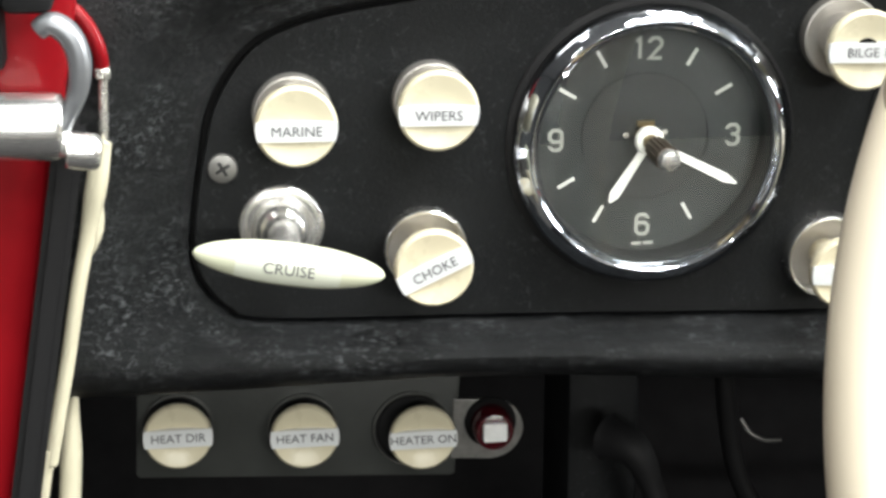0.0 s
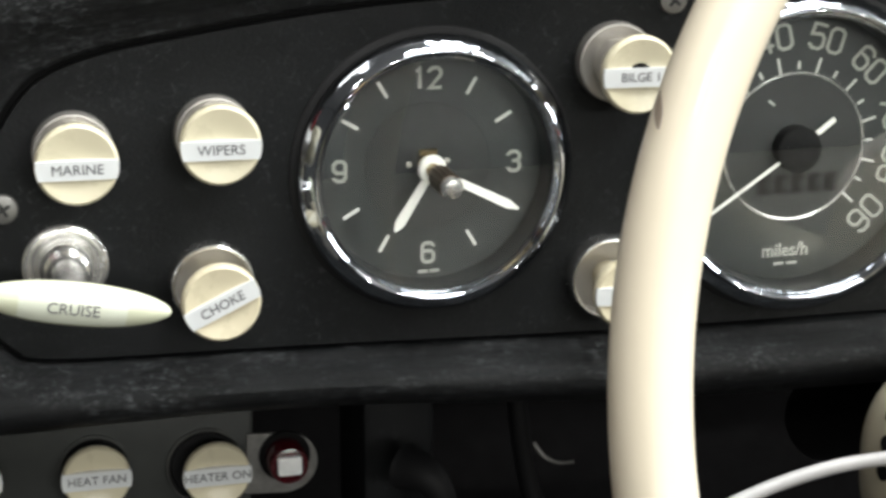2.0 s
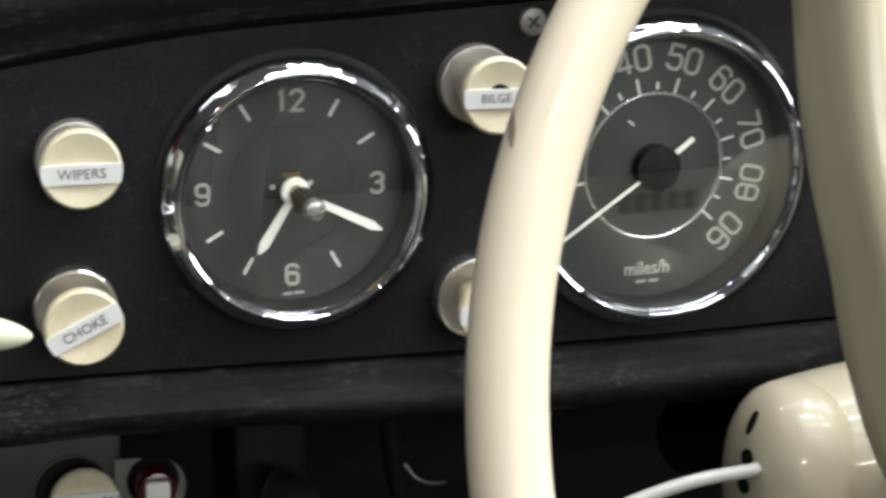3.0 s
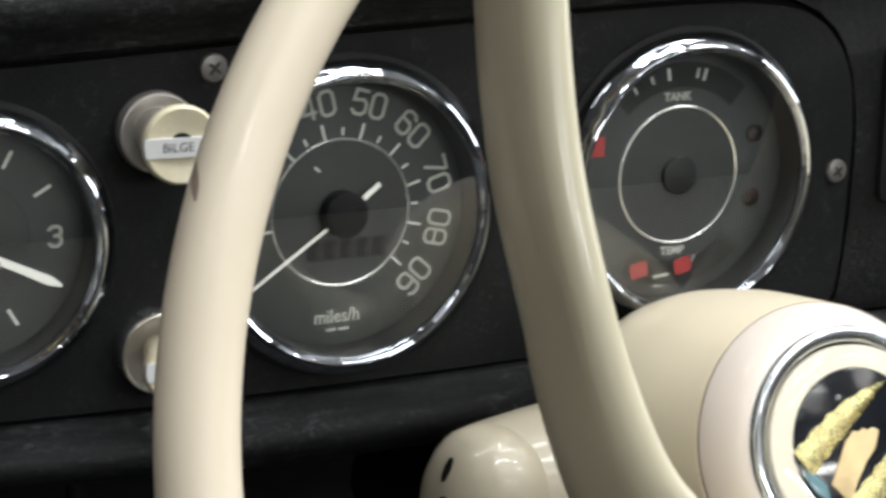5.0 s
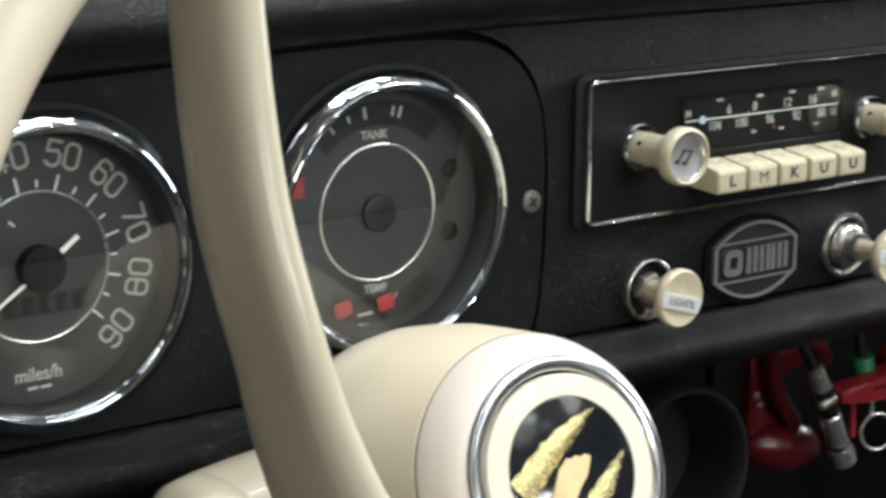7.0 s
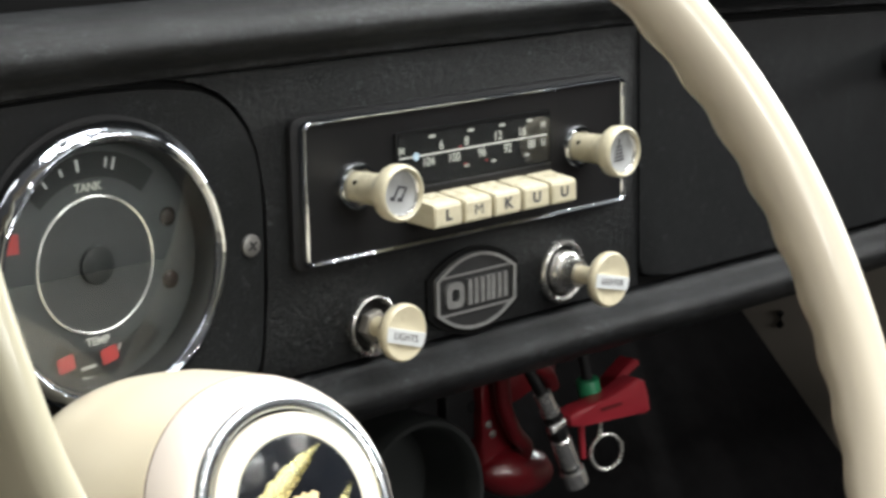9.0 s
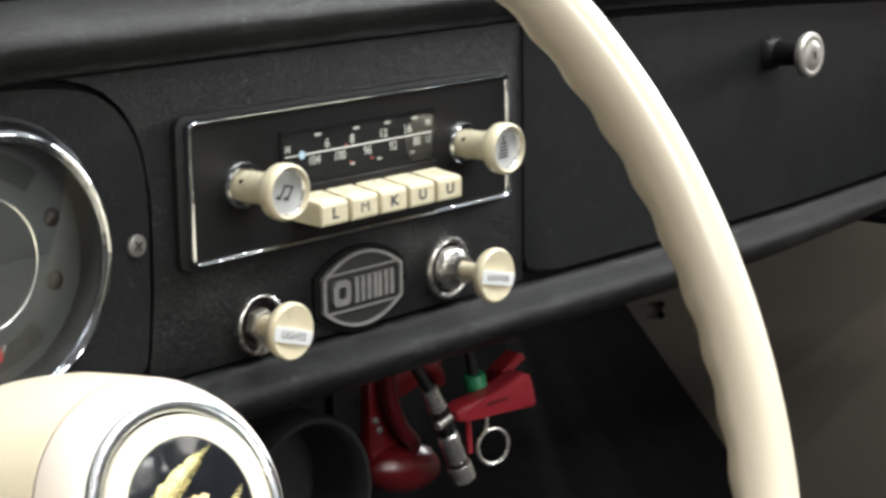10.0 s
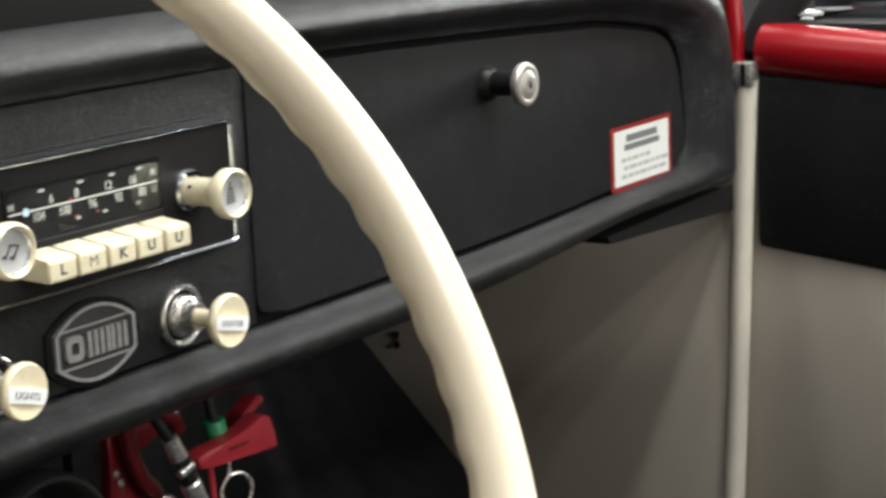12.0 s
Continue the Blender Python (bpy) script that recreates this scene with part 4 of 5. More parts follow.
    # knobs
    for i, kx in enumerate((0.3556, 0.4818)):
        kz = 0.0132
        part("knob_collar", lathe([(0.0092, 0.0046), (0.0092, 0.0060), (0.0084, 0.0072), (0.0072, 0.0072), (0.0066, 0.0050), (0, 0.005)], 40, cx=kx, cz=kz), M_CHROME, r, "chrome collar")
        kn = part("tuning_knob", lathe([(0.0060, 0.0050), (0.0062, 0.0182), (0.0066, 0.0207), (0.0092, 0.0232), (0.0106, 0.0252), (0.0108, 0.0287), (0.0104, 0.0304), (0.0096, 0.0310), (0.0090, 0.0304), (0.0086, 0.0278), (0, 0.0278)], 40, cx=kx, cz=kz),
                  M_IVORY, r, "ivory flared knob with a silver disc")
        part("silver_disc", lathe([(0.0086, 0.0278), (0.0085, 0.0288), (0.0078, 0.0282), (0, 0.0281)], 32, cx=kx, cz=kz), M_SILVER, kn)
        part("disc_rim", lathe([(0.0088, 0.0290), (0.0087, 0.0296), (0.0084, 0.0298), (0.0081, 0.0294), (0.0079, 0.0284)], 40, cx=kx, cz=kz), M_FLANGE, kn, "thin chrome rim")
        part("grub_screw", disc(0.0010, 0.0, seg=12, thick=0.0004, cx=0, cz=0), M_GAP, kn).matrix_basis = pose(kx - 0.0056, -0.0105, kz + 0.0026, 0, 0, -65)
        bm = bmesh.new()
        if i == 0:
            bar(kx - 0.0016, kz - 0.0006, 0.0052, 0.0008, 80, 0.0280, 0.0284, bm)
            bar(kx + 0.0022, kz + 0.0002, 0.0052, 0.0008, 80, 0.0280, 0.0284, bm)
            bar(kx + 0.0006, kz + 0.0024, 0.0046, 0.0008, 12, 0.0280, 0.0284, bm)
            bar(kx - 0.0026, kz - 0.0030, 0.0022, 0.0014, 12, 0.0280, 0.0284, bm)
            bar(kx + 0.0012, kz - 0.0022, 0.0022, 0.0014, 12, 0.0280, 0.0284, bm)
        else:
            for j in range(5):
                bar(kx - 0.0008, kz - 0.0034 + 0.0014 * j, 0.0060 - 0.0006 * j, 0.0007, 4, 0.0280, 0.0284, bm)
            bar(kx - 0.0008, kz + 0.0040, 0.0008, 0.0030, 0, 0.0280, 0.0284, bm)
        bm.transform(Matrix.Translation((kx, 0, kz)) @ pose(0, 0, 0, 0, 24 if i == 0 else 0, 0) @ Matrix.Translation((-kx, 0, -kz)))
        part("dark_symbol", bm, M_PRINT, kn, smooth=0)
    # five keys
    pitch = (0.4654 - 0.3816) / 5
    for i, t in enumerate("LMKUU"):
        a = 0.3816 + pitch * i
        bm = bmesh.new()
        w = pitch - 0.0018
        prof = [(-0.0046, 0.004), (-0.0055, 0.0195), (-0.0049, 0.0203), (0.0028, 0.0203), (0.0038, 0.0192), (0.0046, 0.0120), (0.0060, 0.004)]
        va = [bm.verts.new((a, -h, z)) for z, h in prof]
        vb = [bm.verts.new((a + w, -h, z)) for z, h in prof]
        bm.faces.new(va)
        bm.faces.new(vb)
        for j in range(len(prof)):
            bm.faces.new((va[j], va[(j + 1) % len(prof)], vb[(j + 1) % len(prof)], vb[j]))
        bmesh.ops.bevel(bm, geom=list(bm.edges), offset=0.0017, segments=3, affect="EDGES", clamp_overlap=True)
        key = part("station_key", bm, M_IVORY, r, "ivory push key with a black letter")
        writing(t, 0.0058, a + w / 2, -0.0010, 0.0203, M_PRINT, key, name="key_letter", stretch=1.2, bold=0.0 if t == "M" else 0.00022)
    return r


radio()


# ---------------------------------------------------------------- badge
def badge(cx, cz):
    b = thing("maker_badge", cx, 0, cz, "small black and pewter maker's badge with blank bars", "badge")

    def outline(k, dx=0.0):
        pts = []
        w, hs, ht = 0.0232 * k, 0.0070 * k, 0.0156 * k
        for i in range(13):
            s = 1 - 2 * i / 12
            pts.append((w * s, hs + (ht - hs) * (1 - abs(s) ** 2.1)))
        for i in range(13):
            s = -1 + 2 * i / 12
            pts.append((w * s, -hs - (ht - hs) * (1 - abs(s) ** 2.1)))
        return pts
    part("back_plate", prism(outline(1.15), 0.0, 0.0014, 0.0005), M_GAP, b, smooth=30)
    part("face", prism(outline(0.98), 0.001, 0.0022), M_BADGE, b, smooth=30)
    part("raised_edge", ring_prism(outline(1.0), outline(0.92), 0.001, 0.0032), M_BADGE_METAL, b, "pewter raised edge", 30)
    part("raised_line", bar(0, 0.0078, 0.0400, 0.0008, 0, 0.002, 0.0030), M_BADGE_METAL, b, smooth=0)
    part("raised_line", bar(0, -0.0078, 0.0400, 0.0008, 0, 0.002, 0.0030), M_BADGE_METAL, b, smooth=0)
    part("raised_bar", ring_prism(rounded(-0.0180, -0.0052, -0.0078, 0.0052, 0.0030, 5), rounded(-0.0150, -0.0026, -0.0106, 0.0026, 0.0016, 5), 0.002, 0.0036), M_BADGE_METAL, b, "plain pewter block", 30)
    for x0, n in ((-0.0044, 4), (0.0092, 3)):
        for i in range(n):
            part("raised_bar", bar(x0 + 0.0036 * i, 0, 0.0104, 0.0022, 90, 0.002, 0.0036), M_BADGE_METAL, b, smooth=0)
    part("field", prism([(x * 0.86, 0.0088 + max(0, z - 0.0075) * 0.75) for x, z in outline(1.0)[:13]] , 0.002, 0.0026), M_BADGE, b, smooth=0)
    part("field", prism([(x * 0.80, -0.0094 - max(0, z - 0.0075) * 0.55) for x, z in outline(1.0)[:13]], 0.002, 0.0026), M_BADGE, b, smooth=0)
    for s in (-1, 1):
        part("rivet", lathe([(0.0009, 0.001), (0.0009, 0.0018), (0, 0.0021)], 12, cx=s * 0.0262, cz=0), M_GAP, b)
    return b


badge(0.4218, -0.0386)

# ---------------------------------------------------------------- glovebox lid
glove = thing("glovebox", 0.75, 0, 0, "closed black vinyl glovebox lid on the passenger side", "glovebox")
GL = [(x, z) for x, z in OPENING if x > 0.545]
GL = sorted(GL, key=lambda p: math.atan2(p[1], p[0] - 0.75))
gin = [(0.75 + (x - 0.75) * (1 - 0.0040 / max(abs(x - 0.75), 0.10)), z - math.copysign(0.0030, z)) for x, z in GL]
corner = [(0.5284, 0.0590), (0.5284, 0.0300), (0.5284, 0.0), (0.5286, -0.0440), (0.5308, -0.0505), (0.5370, -0.0530)]
gin = sorted(gin + corner, key=lambda p: math.atan2(p[1], p[0] - 0.75))
bm = prism(gin, -0.006, 0.0006, 0.0012)
bm.transform(Matrix.Translation((-0.75, 0, 0)))
part("lid", bm, M_GLOVE, glove, "black vinyl lid with rounded corners", 30)
GKX, GKZ = 0.7300 - 0.75, 0.0290
gk = part("lock_knob", lathe([(0.0095, 0), (0.0088, 0.004), (0.0066, 0.006), (0.0062, 0.020), (0.0075, 0.0215), (0, 0.0215)], 32, cx=GKX, cz=GKZ), M_BLACK, glove, "black stem of the lock knob")
part("cap", lathe([(0.0085, 0.0215), (0.0110, 0.0220), (0.0115, 0.0234), (0.0115, 0.0250), (0.0108, 0.0262), (0.0092, 0.0266), (0.0080, 0.0262), (0.0066, 0.0266), (0.0050, 0.0274), (0.0030, 0.0275), (0, 0.0271)], 48, cx=GKX, cz=GKZ), M_SATIN, gk, "chrome ribbed cap", 25)
part("keyhole", bar(GKX, GKZ, 0.0008, 0.0040, 20, 0.0268, 0.0279), M_GAP, gk, smooth=0)


def warning_sticker():
    x0, x1, zt, zb = 0.8655, 0.9450, -0.0146, -0.0532
    s = thing("warning_sticker", (x0 + x1) / 2, -0.0006, (zt + zb) / 2, "white warning sticker with red border and black print", "sticker")
    hw, hh = (x1 - x0) / 2, (zt - zb) / 2
    part("red_border", prism(rounded(-hw, -hh, hw, hh, 0.0008, 2), 0, 0.0003), M_RED_INK, s, smooth=0)
    part("paper", prism(rounded(-hw + 0.004, -hh + 0.0028, hw - 0.004, hh - 0.0026, 0.0005, 2), 0.0002, 0.0005), M_STICKER, s, smooth=0)
    bm = bmesh.new()
    bar(0, hh - 0.0080, 0.040, 0.0042, 0, 0.0004, 0.0006, bm)
    bar(0.000, hh - 0.0134, 0.046, 0.0036, 0, 0.0004, 0.0006, bm)
    part("heading_bar", bm, M_PRINT_DARK, s, smooth=0)
    for i, (cx, w) in enumerate(((-0.010, 0.034), (0.002, 0.052), (0.000, 0.054))):
        bm = bmesh.new()
        x = cx - w / 2
        random.seed(7 + i)
        while x < cx + w / 2:
            l = random.uniform(0.004, 0.010)
            bar(x + l / 2, -0.0014 - 0.0050 * i, l, 0.0024, 0, 0.0004, 0.0006, bm)
            x += l + 0.0018
        part("print_line", bm, M_PRINT_GREY, s, smooth=0)


warning_sticker()

# ---------------------------------------------------------------- steering wheel
WC = Vector((0.2143, -0.1707, -0.0324))
WN = Vector((-0.0637, -0.9297, 0.3628)).normalized()
WU = Vector((0.9977, -0.0683, 0.0)).normalized()
WV = WN.cross(WU) * -1
if WV.z < 0:
    WV = -WV
WHEEL_M = Matrix((( WU.x, -WN.x, WV.x, WC.x), (WU.y, -WN.y, WV.y, WC.y), (WU.z, -WN.z, WV.z, WC.z), (0, 0, 0, 1)))
wheel = new("steering_wheel")
wheel.empty_display_size = 0.02
wheel.matrix_basis = WHEEL_M
tagged(wheel, "ivory plastic steering wheel with finger grips and chrome-ringed hub emblem", "steering wheel")
R_RIM, R_TUBE = 0.2024, 0.0097


def rim():
    bm = bmesh.new()
    n, seg = 464, 48
    rings = []
    for i in range(n):
        a = 2 * math.pi * i / n
        right = max(0.0, math.cos(a - radians(20))) ** 0.5 if math.cos(a - radians(20)) > 0 else 0
        grip = right * (0.5 + 0.5 * math.cos(a * 58))
        rr = R_TUBE * (1 + 0.145 * right)
        ring = []
        for k in range(seg):
            t = 2 * math.pi * k / seg
            c, s = math.cos(t), math.sin(t)
            # finger grips swell the inner, hidden side of the tube
            sw = 1 + 0.105 * grip * max(0, -(0.54 * c + 0.84 * s)) ** 4
            rad = R_RIM + rr * c * sw
            ring.append(bm.verts.new((rad * math.cos(a), -rr * s * sw, rad * math.sin(a))))
        rings.append(ring)
    for i in range(n):
        p, q = rings[i], rings[(i + 1) % n]
        for k in range(seg):
            bm.faces.new((p[k], p[(k + 1) % seg], q[(k + 1) % seg], q[k]))
    return bm


part("rim", rim(), M_WHEEL, wheel, "ivory rim with moulded finger grips", 60)


def surface_mark():
    """A dark patch on the outer side of the rim."""
    bm = bmesh.new()
    rings = []
    for i in range(9):
        a = radians(156.4 + 2.6 * i / 8)
        w = 4 + 14 * math.sin(math.pi * i / 8)
        ring = []
        for k in range(5):
            t = radians(8 + i * 3 + w * (k / 4 - 0.5))
            rad = R_RIM + (R_TUBE + 0.0001) * math.cos(t)
            ring.append(bm.verts.new((rad * math.cos(a), -(R_TUBE + 0.0001) * math.sin(t), rad * math.sin(a))))
        rings.append(ring)
    for p, q in zip(rings, rings[1:]):
        for k in range(4):
            bm.faces.new((p[k], p[k + 1], q[k + 1], q[k]))
    return bm


part("surface_mark", surface_mark(), principled("dark_patch_ivory", (0.24, 0.19, 0.15), 0.5, stain=0.4, stain_scale=300), wheel, "dark patch on the rim")


def spoke():
    """A broad spoke with a flat side that rises from the hub and joins the rim; heights count towards the driver."""
    path = [(-0.100, 0.174, -0.001), (-0.1045, 0.130, -0.006), (-0.1045, 0.085, -0.013), (-0.1000, 0.050, -0.018), (-0.0930, 0.022, -0.024),
            (-0.0800, -0.006, -0.031), (-0.0560, -0.026, -0.042), (-0.0300, -0.034, -0.054)]
    pts = [Vector((u, -o, v)) for u, v, o in path]
    sp = spline(pts, 8)
    bm = bmesh.new()
    rings = []
    shape = [(-0.92, -0.85), (-1.0, -0.70), (-0.83, -0.30), (-0.64, 0.10), (-0.44, 0.48), (-0.28, 0.70), (-0.04, 0.88), (0.30, 0.98), (0.62, 0.96), (0.86, 0.78), (0.98, 0.40), (1.0, 0.0), (1.0, -0.4), (0.85, -0.75), (0.3, -0.98), (-0.4, -1.0)]
    for i, p in enumerate(sp):
        t = (sp[min(i + 1, len(sp) - 1)] - sp[max(i - 1, 0)]).normalized()
        side = t.cross(Vector((0, 1, 0))).normalized()
        if side.x < 0:
            side = -side
        out = side.cross(t).normalized()
        if out.y > 0:
            out = -out
        f = i / (len(sp) - 1)
        w, d = 0.0092 + 0.0030 * f, 0.0130 + 0.003 * f
        narrow = 1 - 0.42 * min(1.0, f / 0.45) + 1.5 * max(0.0, f - 0.48)
        rings.append([bm.verts.new(p + side * (a * w * (narrow if a < 0 else 1)) + out * (b * d)) for a, b in shape])
    m = len(shape)
    for p, q in zip(rings, rings[1:]):
        for k in range(m):
            bm.faces.new((p[k], p[(k + 1) % m], q[(k + 1) % m], q[k]))
    bm.faces.new(rings[0])
    bm.faces.new(rings[-1])
    return bm


part("spoke", spoke(), M_SPOKE, wheel, "broad ivory spoke", 50)
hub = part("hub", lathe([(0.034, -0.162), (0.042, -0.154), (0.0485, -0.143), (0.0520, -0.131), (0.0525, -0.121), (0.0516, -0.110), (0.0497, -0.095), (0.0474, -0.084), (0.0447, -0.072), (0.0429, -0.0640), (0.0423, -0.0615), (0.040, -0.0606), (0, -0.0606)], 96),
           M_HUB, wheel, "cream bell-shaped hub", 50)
part("hub_collar", lathe([(0.0400, -0.0612), (0.0419, -0.0604), (0.0416, -0.0590), (0.0402, -0.0556), (0.0385, -0.0520), (0.0365, -0.0490), (0.0346, -0.0474), (0.0330, -0.0470), (0, -0.0472)], 96), M_COLLAR, wheel, "pale cream collar", 50)
part("hub_ring", lathe([(0.0337, -0.0480), (0.0337, -0.0456), (0.0332, -0.0448), (0.0322, -0.0444), (0.0303, -0.0446), (0.0294, -0.0452), (0.0291, -0.0462), (0.0290, -0.0480)], 96), M_HUB_RING, wheel, "chrome ring", 50)
part("seam", lathe([(0.0402, -0.0617), (0.0420, -0.0612), (0.0422, -0.0609), (0.0420, -0.0606), (0.0402, -0.0602)], 96), M_SEAM, wheel, "thin brown seam")
part("groove", lathe([(0.0292, -0.0470), (0, -0.0470)], 64), M_GAP, wheel)
emb = part("emblem", lathe([(0.0284, -0.0474), (0.0282, -0.0456), (0.0276, -0.0450), (0.0217, -0.0447), (0.0212, -0.0452), (0, -0.0452)], 64), M_EMBLEM, wheel, "cream emblem disc", 40)
field = part("emblem_field", lathe([(0.0214, -0.0455), (0.0214, -0.0446), (0.0208, -0.0444), (0, -0.0444)], 64), M_GLOSS_BLACK, emb, "glossy black field")


def feather(root, tip, w0, w1, bend):
    """A streaked wing: a bowed, pointed blade from root to tip with a ridge along its middle."""
    bm = bmesh.new()
    a, b = Vector((root[0], 0, root[1])), Vector((tip[0], 0, tip[1]))
    along = (b - a).normalized()
    side = Vector((-along.z, 0, along.x))
    rings = []
    for i in range(15):
        f = i / 14
        c = a.lerp(b, f) + side * bend * math.sin(math.pi * f)
        w = (w0 + (w1 - w0) * f) * (1 - f ** 3.5) + 0.00008
        jag = 0.10 * math.sin(i * 2.4)
        rings.append([bm.verts.new(c + side * (w * k * (1 + jag * (abs(k) > 0.9))) + Vector((0, 0.0446 - h, 0)))
                      for k, h in ((-1, 0.0), (-0.96, 0.0006), (-0.45, 0.0011), (0, 0.0016), (0.45, 0.0010), (0.96, 0.0006), (1, 0.0))])
    for p, q in zip(rings, rings[1:]):
        for k in range(6):
            bm.faces.new((p[k], p[k + 1], q[k + 1], q[k]))
    return bm


part("gold_wing", feather((-0.0195, -0.0035), (0.0112, 0.0168), 0.0044, 0.0034, 0.0012), M_GOLD, emb, "ridged gold foil wing", 60)
part("gold_wing", feather((-0.0035, -0.0180), (0.0188, 0.0034), 0.0042, 0.0030, -0.0008), M_GOLD, emb, "ridged gold foil wing", 60)
bm = prism([(-0.0112, -0.0100), (-0.0048, 0.0016), (-0.0034, 0.0024), (-0.0020, 0.0040), (0.0, 0.0034), (0.0014, 0.0044), (0.0030, 0.0034), (0.0046, 0.0042), (0.0066, 0.0032), (0.0056, 0.0010), (0.0044, -0.0019), (0.0010, -0.0050), (-0.0030, -0.0100), (-0.0060, -0.0160)], -0.0446, -0.0438, 0.0002)
part("tan_shape", bm, principled("tan_foil", (0.62, 0.48, 0.27), 0.45, 0.3, stain=0.2, stain_scale=300, grain=0.5, grain_scale=900), emb, "flat tan shape", 30)
# blue-grey patch painted where the emblem's black field reflects
bm = prism([(-0.0200, -0.0050), (-0.0165, -0.0062), (-0.0128, -0.0100), (-0.0120, -0.0150), (-0.0165, -0.0120)], -0.0446, -0.0438, 0.0002)
part("blue_reflection", bm, principled("blue_reflection_paint", (0.10, 0.19, 0.22), 0.15, coat=0.3), emb, "blue-grey shape painted as a reflection", 30)

cover = part("clear_cover", lathe([(0.0282, -0.0452), (0.0281, -0.0436), (0.0270, -0.0426), (0.0220, -0.0420), (0.0120, -0.0416), (0, -0.0415)], 64), M_GLASS, emb, "clear domed cover", 60)
cover.visible_shadow = False

# steering column with its switch housing
column = thing("steering_column", 0.2143, -0.05, -0.08, "cream steering column with a switch housing", "steering column")
CI = Matrix.Translation((-0.2143, 0.05, 0.08))
bm = tube([WC - WN * d for d in (0.125, 0.16, 0.22, 0.32, 0.42)], 0.020, 32)
bm.transform(CI)
part("tube", bm, M_BLACK, column, "black column tube")


BULB, BULB_R = Vector((0.1425, -0.0500, -0.0900)), (0.0195, 0.0230, 0.0315)


def bulb_point(a, b, e=0.88):
    """A point on the rounded end of the switch housing, by its two angles."""
    def p(v):
        return math.copysign(abs(v) ** e, v)
    ca = p(math.cos(a))
    return BULB + Vector((BULB_R[0] * ca * p(math.cos(b)), BULB_R[1] * ca * p(math.sin(b)), BULB_R[2] * p(math.sin(a))))


def housing():
    path = spline([(0.236, -0.050, -0.083), (0.205, -0.046, -0.084), (0.178, -0.043, -0.0855), (0.155, -0.042, -0.0885), (0.145, -0.042, -0.0905)], 6)
    bm = tube(path, lambda f: 0.0290 - 0.0015 * f, 40, up=(0, -0.35, 0.94))
    n, m = 24, 48
    rings = [[bm.verts.new(bulb_point(math.pi * (i / n - 0.5), 2 * math.pi * k / m)) for k in range(m)] for i in range(1, n)]
    for p, q in zip(rings, rings[1:]):
        for k in range(m):
            bm.faces.new((p[k], p[(k + 1) % m], q[(k + 1) % m], q[k]))
    bm.faces.new(rings[0])
    bm.faces.new(rings[-1])
    return bm


bm = housing()
bm.transform(CI)
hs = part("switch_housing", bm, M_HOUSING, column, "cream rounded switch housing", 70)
for up, turn, tall, wide in ((40, 186, 1.75, 0.75), (19, 193, 1.2, 1.25), (4, 193, 1.2, 1.25)):
    a, b = radians(up), radians(turn)
    p = bulb_point(a, b)
    u = (bulb_point(a, b + 0.05) - bulb_point(a, b - 0.05)).normalized()
    v = (bulb_point(a + 0.05, b) - bulb_point(a - 0.05, b)).normalized()
    bm = bmesh.new()
    nrm = u.cross(v)
    if nrm.x > 0:
        nrm = -nrm
    lip = [bm.verts.new(p + 0.0002 * nrm + 0.0022 * (wide * math.cos(q) * u + tall * math.sin(q) * v)) for q in (2 * math.pi * k / 20 for k in range(20))]
    low = [bm.verts.new(w.co - 0.003 * nrm) for w in lip]
    bm.faces.new(lip)
    for k in range(20):
        bm.faces.new((lip[k], lip[(k + 1) % 20], low[(k + 1) % 20], low[k]))
    bm.transform(CI)
    part("hole", bm, M_GAP, hs)
bm = tube(spline([(0.1268, -0.0596, -0.0802), (0.1228, -0.0610, -0.0803), (0.1040, -0.0640, -0.0800), (0.0831, -0.0670, -0.0828), (0.0600, -0.0720, -0.0880), (0.0450, -0.0760, -0.0920)], 6), 0.0021, 16)
bm.transform(CI)
part("indicator_lever", bm, M_LEVER, column, "thin pale grey indicator lever")

# ---------------------------------------------------------------- car body round the dashboard
def body_piece(name, bm, mat, label, cat, smooth=40):
    return tagged(part(name, bm, mat, smooth=smooth), label, cat, kind="structure")


body_piece("underbody", box(-0.28, -1.15, FLOOR_HALL, 1.16, 0.50, -0.461), M_RUBBER, "plain black car underbody standing on the hall floor", "underbody")
body_piece("floor", box(-0.30, -1.20, -0.46, 1.20, 0.45, -0.43), M_CARPET, "black carpet on the car floor", "floor")
bm = bmesh.new()
toe = [(0.50, -0.03), (0.50, -0.06), (0.115, -0.475), (0.085, -0.460)]
va = [bm.verts.new((-0.19, y, z)) for y, z in toe]
vb = [bm.verts.new((1.06, y, z)) for y, z in toe]
bm.faces.new(va)
bm.faces.new(vb)
for i in range(4):
    bm.faces.new((va[i], va[(i + 1) % 4], vb[(i + 1) % 4], vb[i]))
body_piece("toe_board", bm, M_CARPET, "sloping black carpeted toe board under the dashboard", "toe board", 0)
body_piece("firewall", box(-0.20, 0.50, -0.46, 1.08, 0.53, 0.05), M_BLACK, "black firewall at the front of the footwell", "firewall")
kick = body_piece("kick_panel", box(1.050, 0.006, -0.46, 1.066, 0.50, 0.0, 0.002), M_BEIGE, "beige vinyl side panel beside the passenger footwell", "side panel")
part("clip", tube([(1.0488, 0.287, -0.2190), (1.0480, 0.287, -0.2178), (1.0478, 0.287, -0.2085), (1.0486, 0.287, -0.2070)], lambda f: 0.0022 if f in (0.0, 1.0) else 0.0032, 14), M_BLACK, kick, "small dark peg")
part("edge_trim", prism([(0.8680, -0.0800), (1.0460, -0.0760), (1.0460, -0.0945), (0.8720, -0.0850)], -0.030, -0.004, 0.001), M_RUBBER, kick, "black rubber edge under the dashboard")
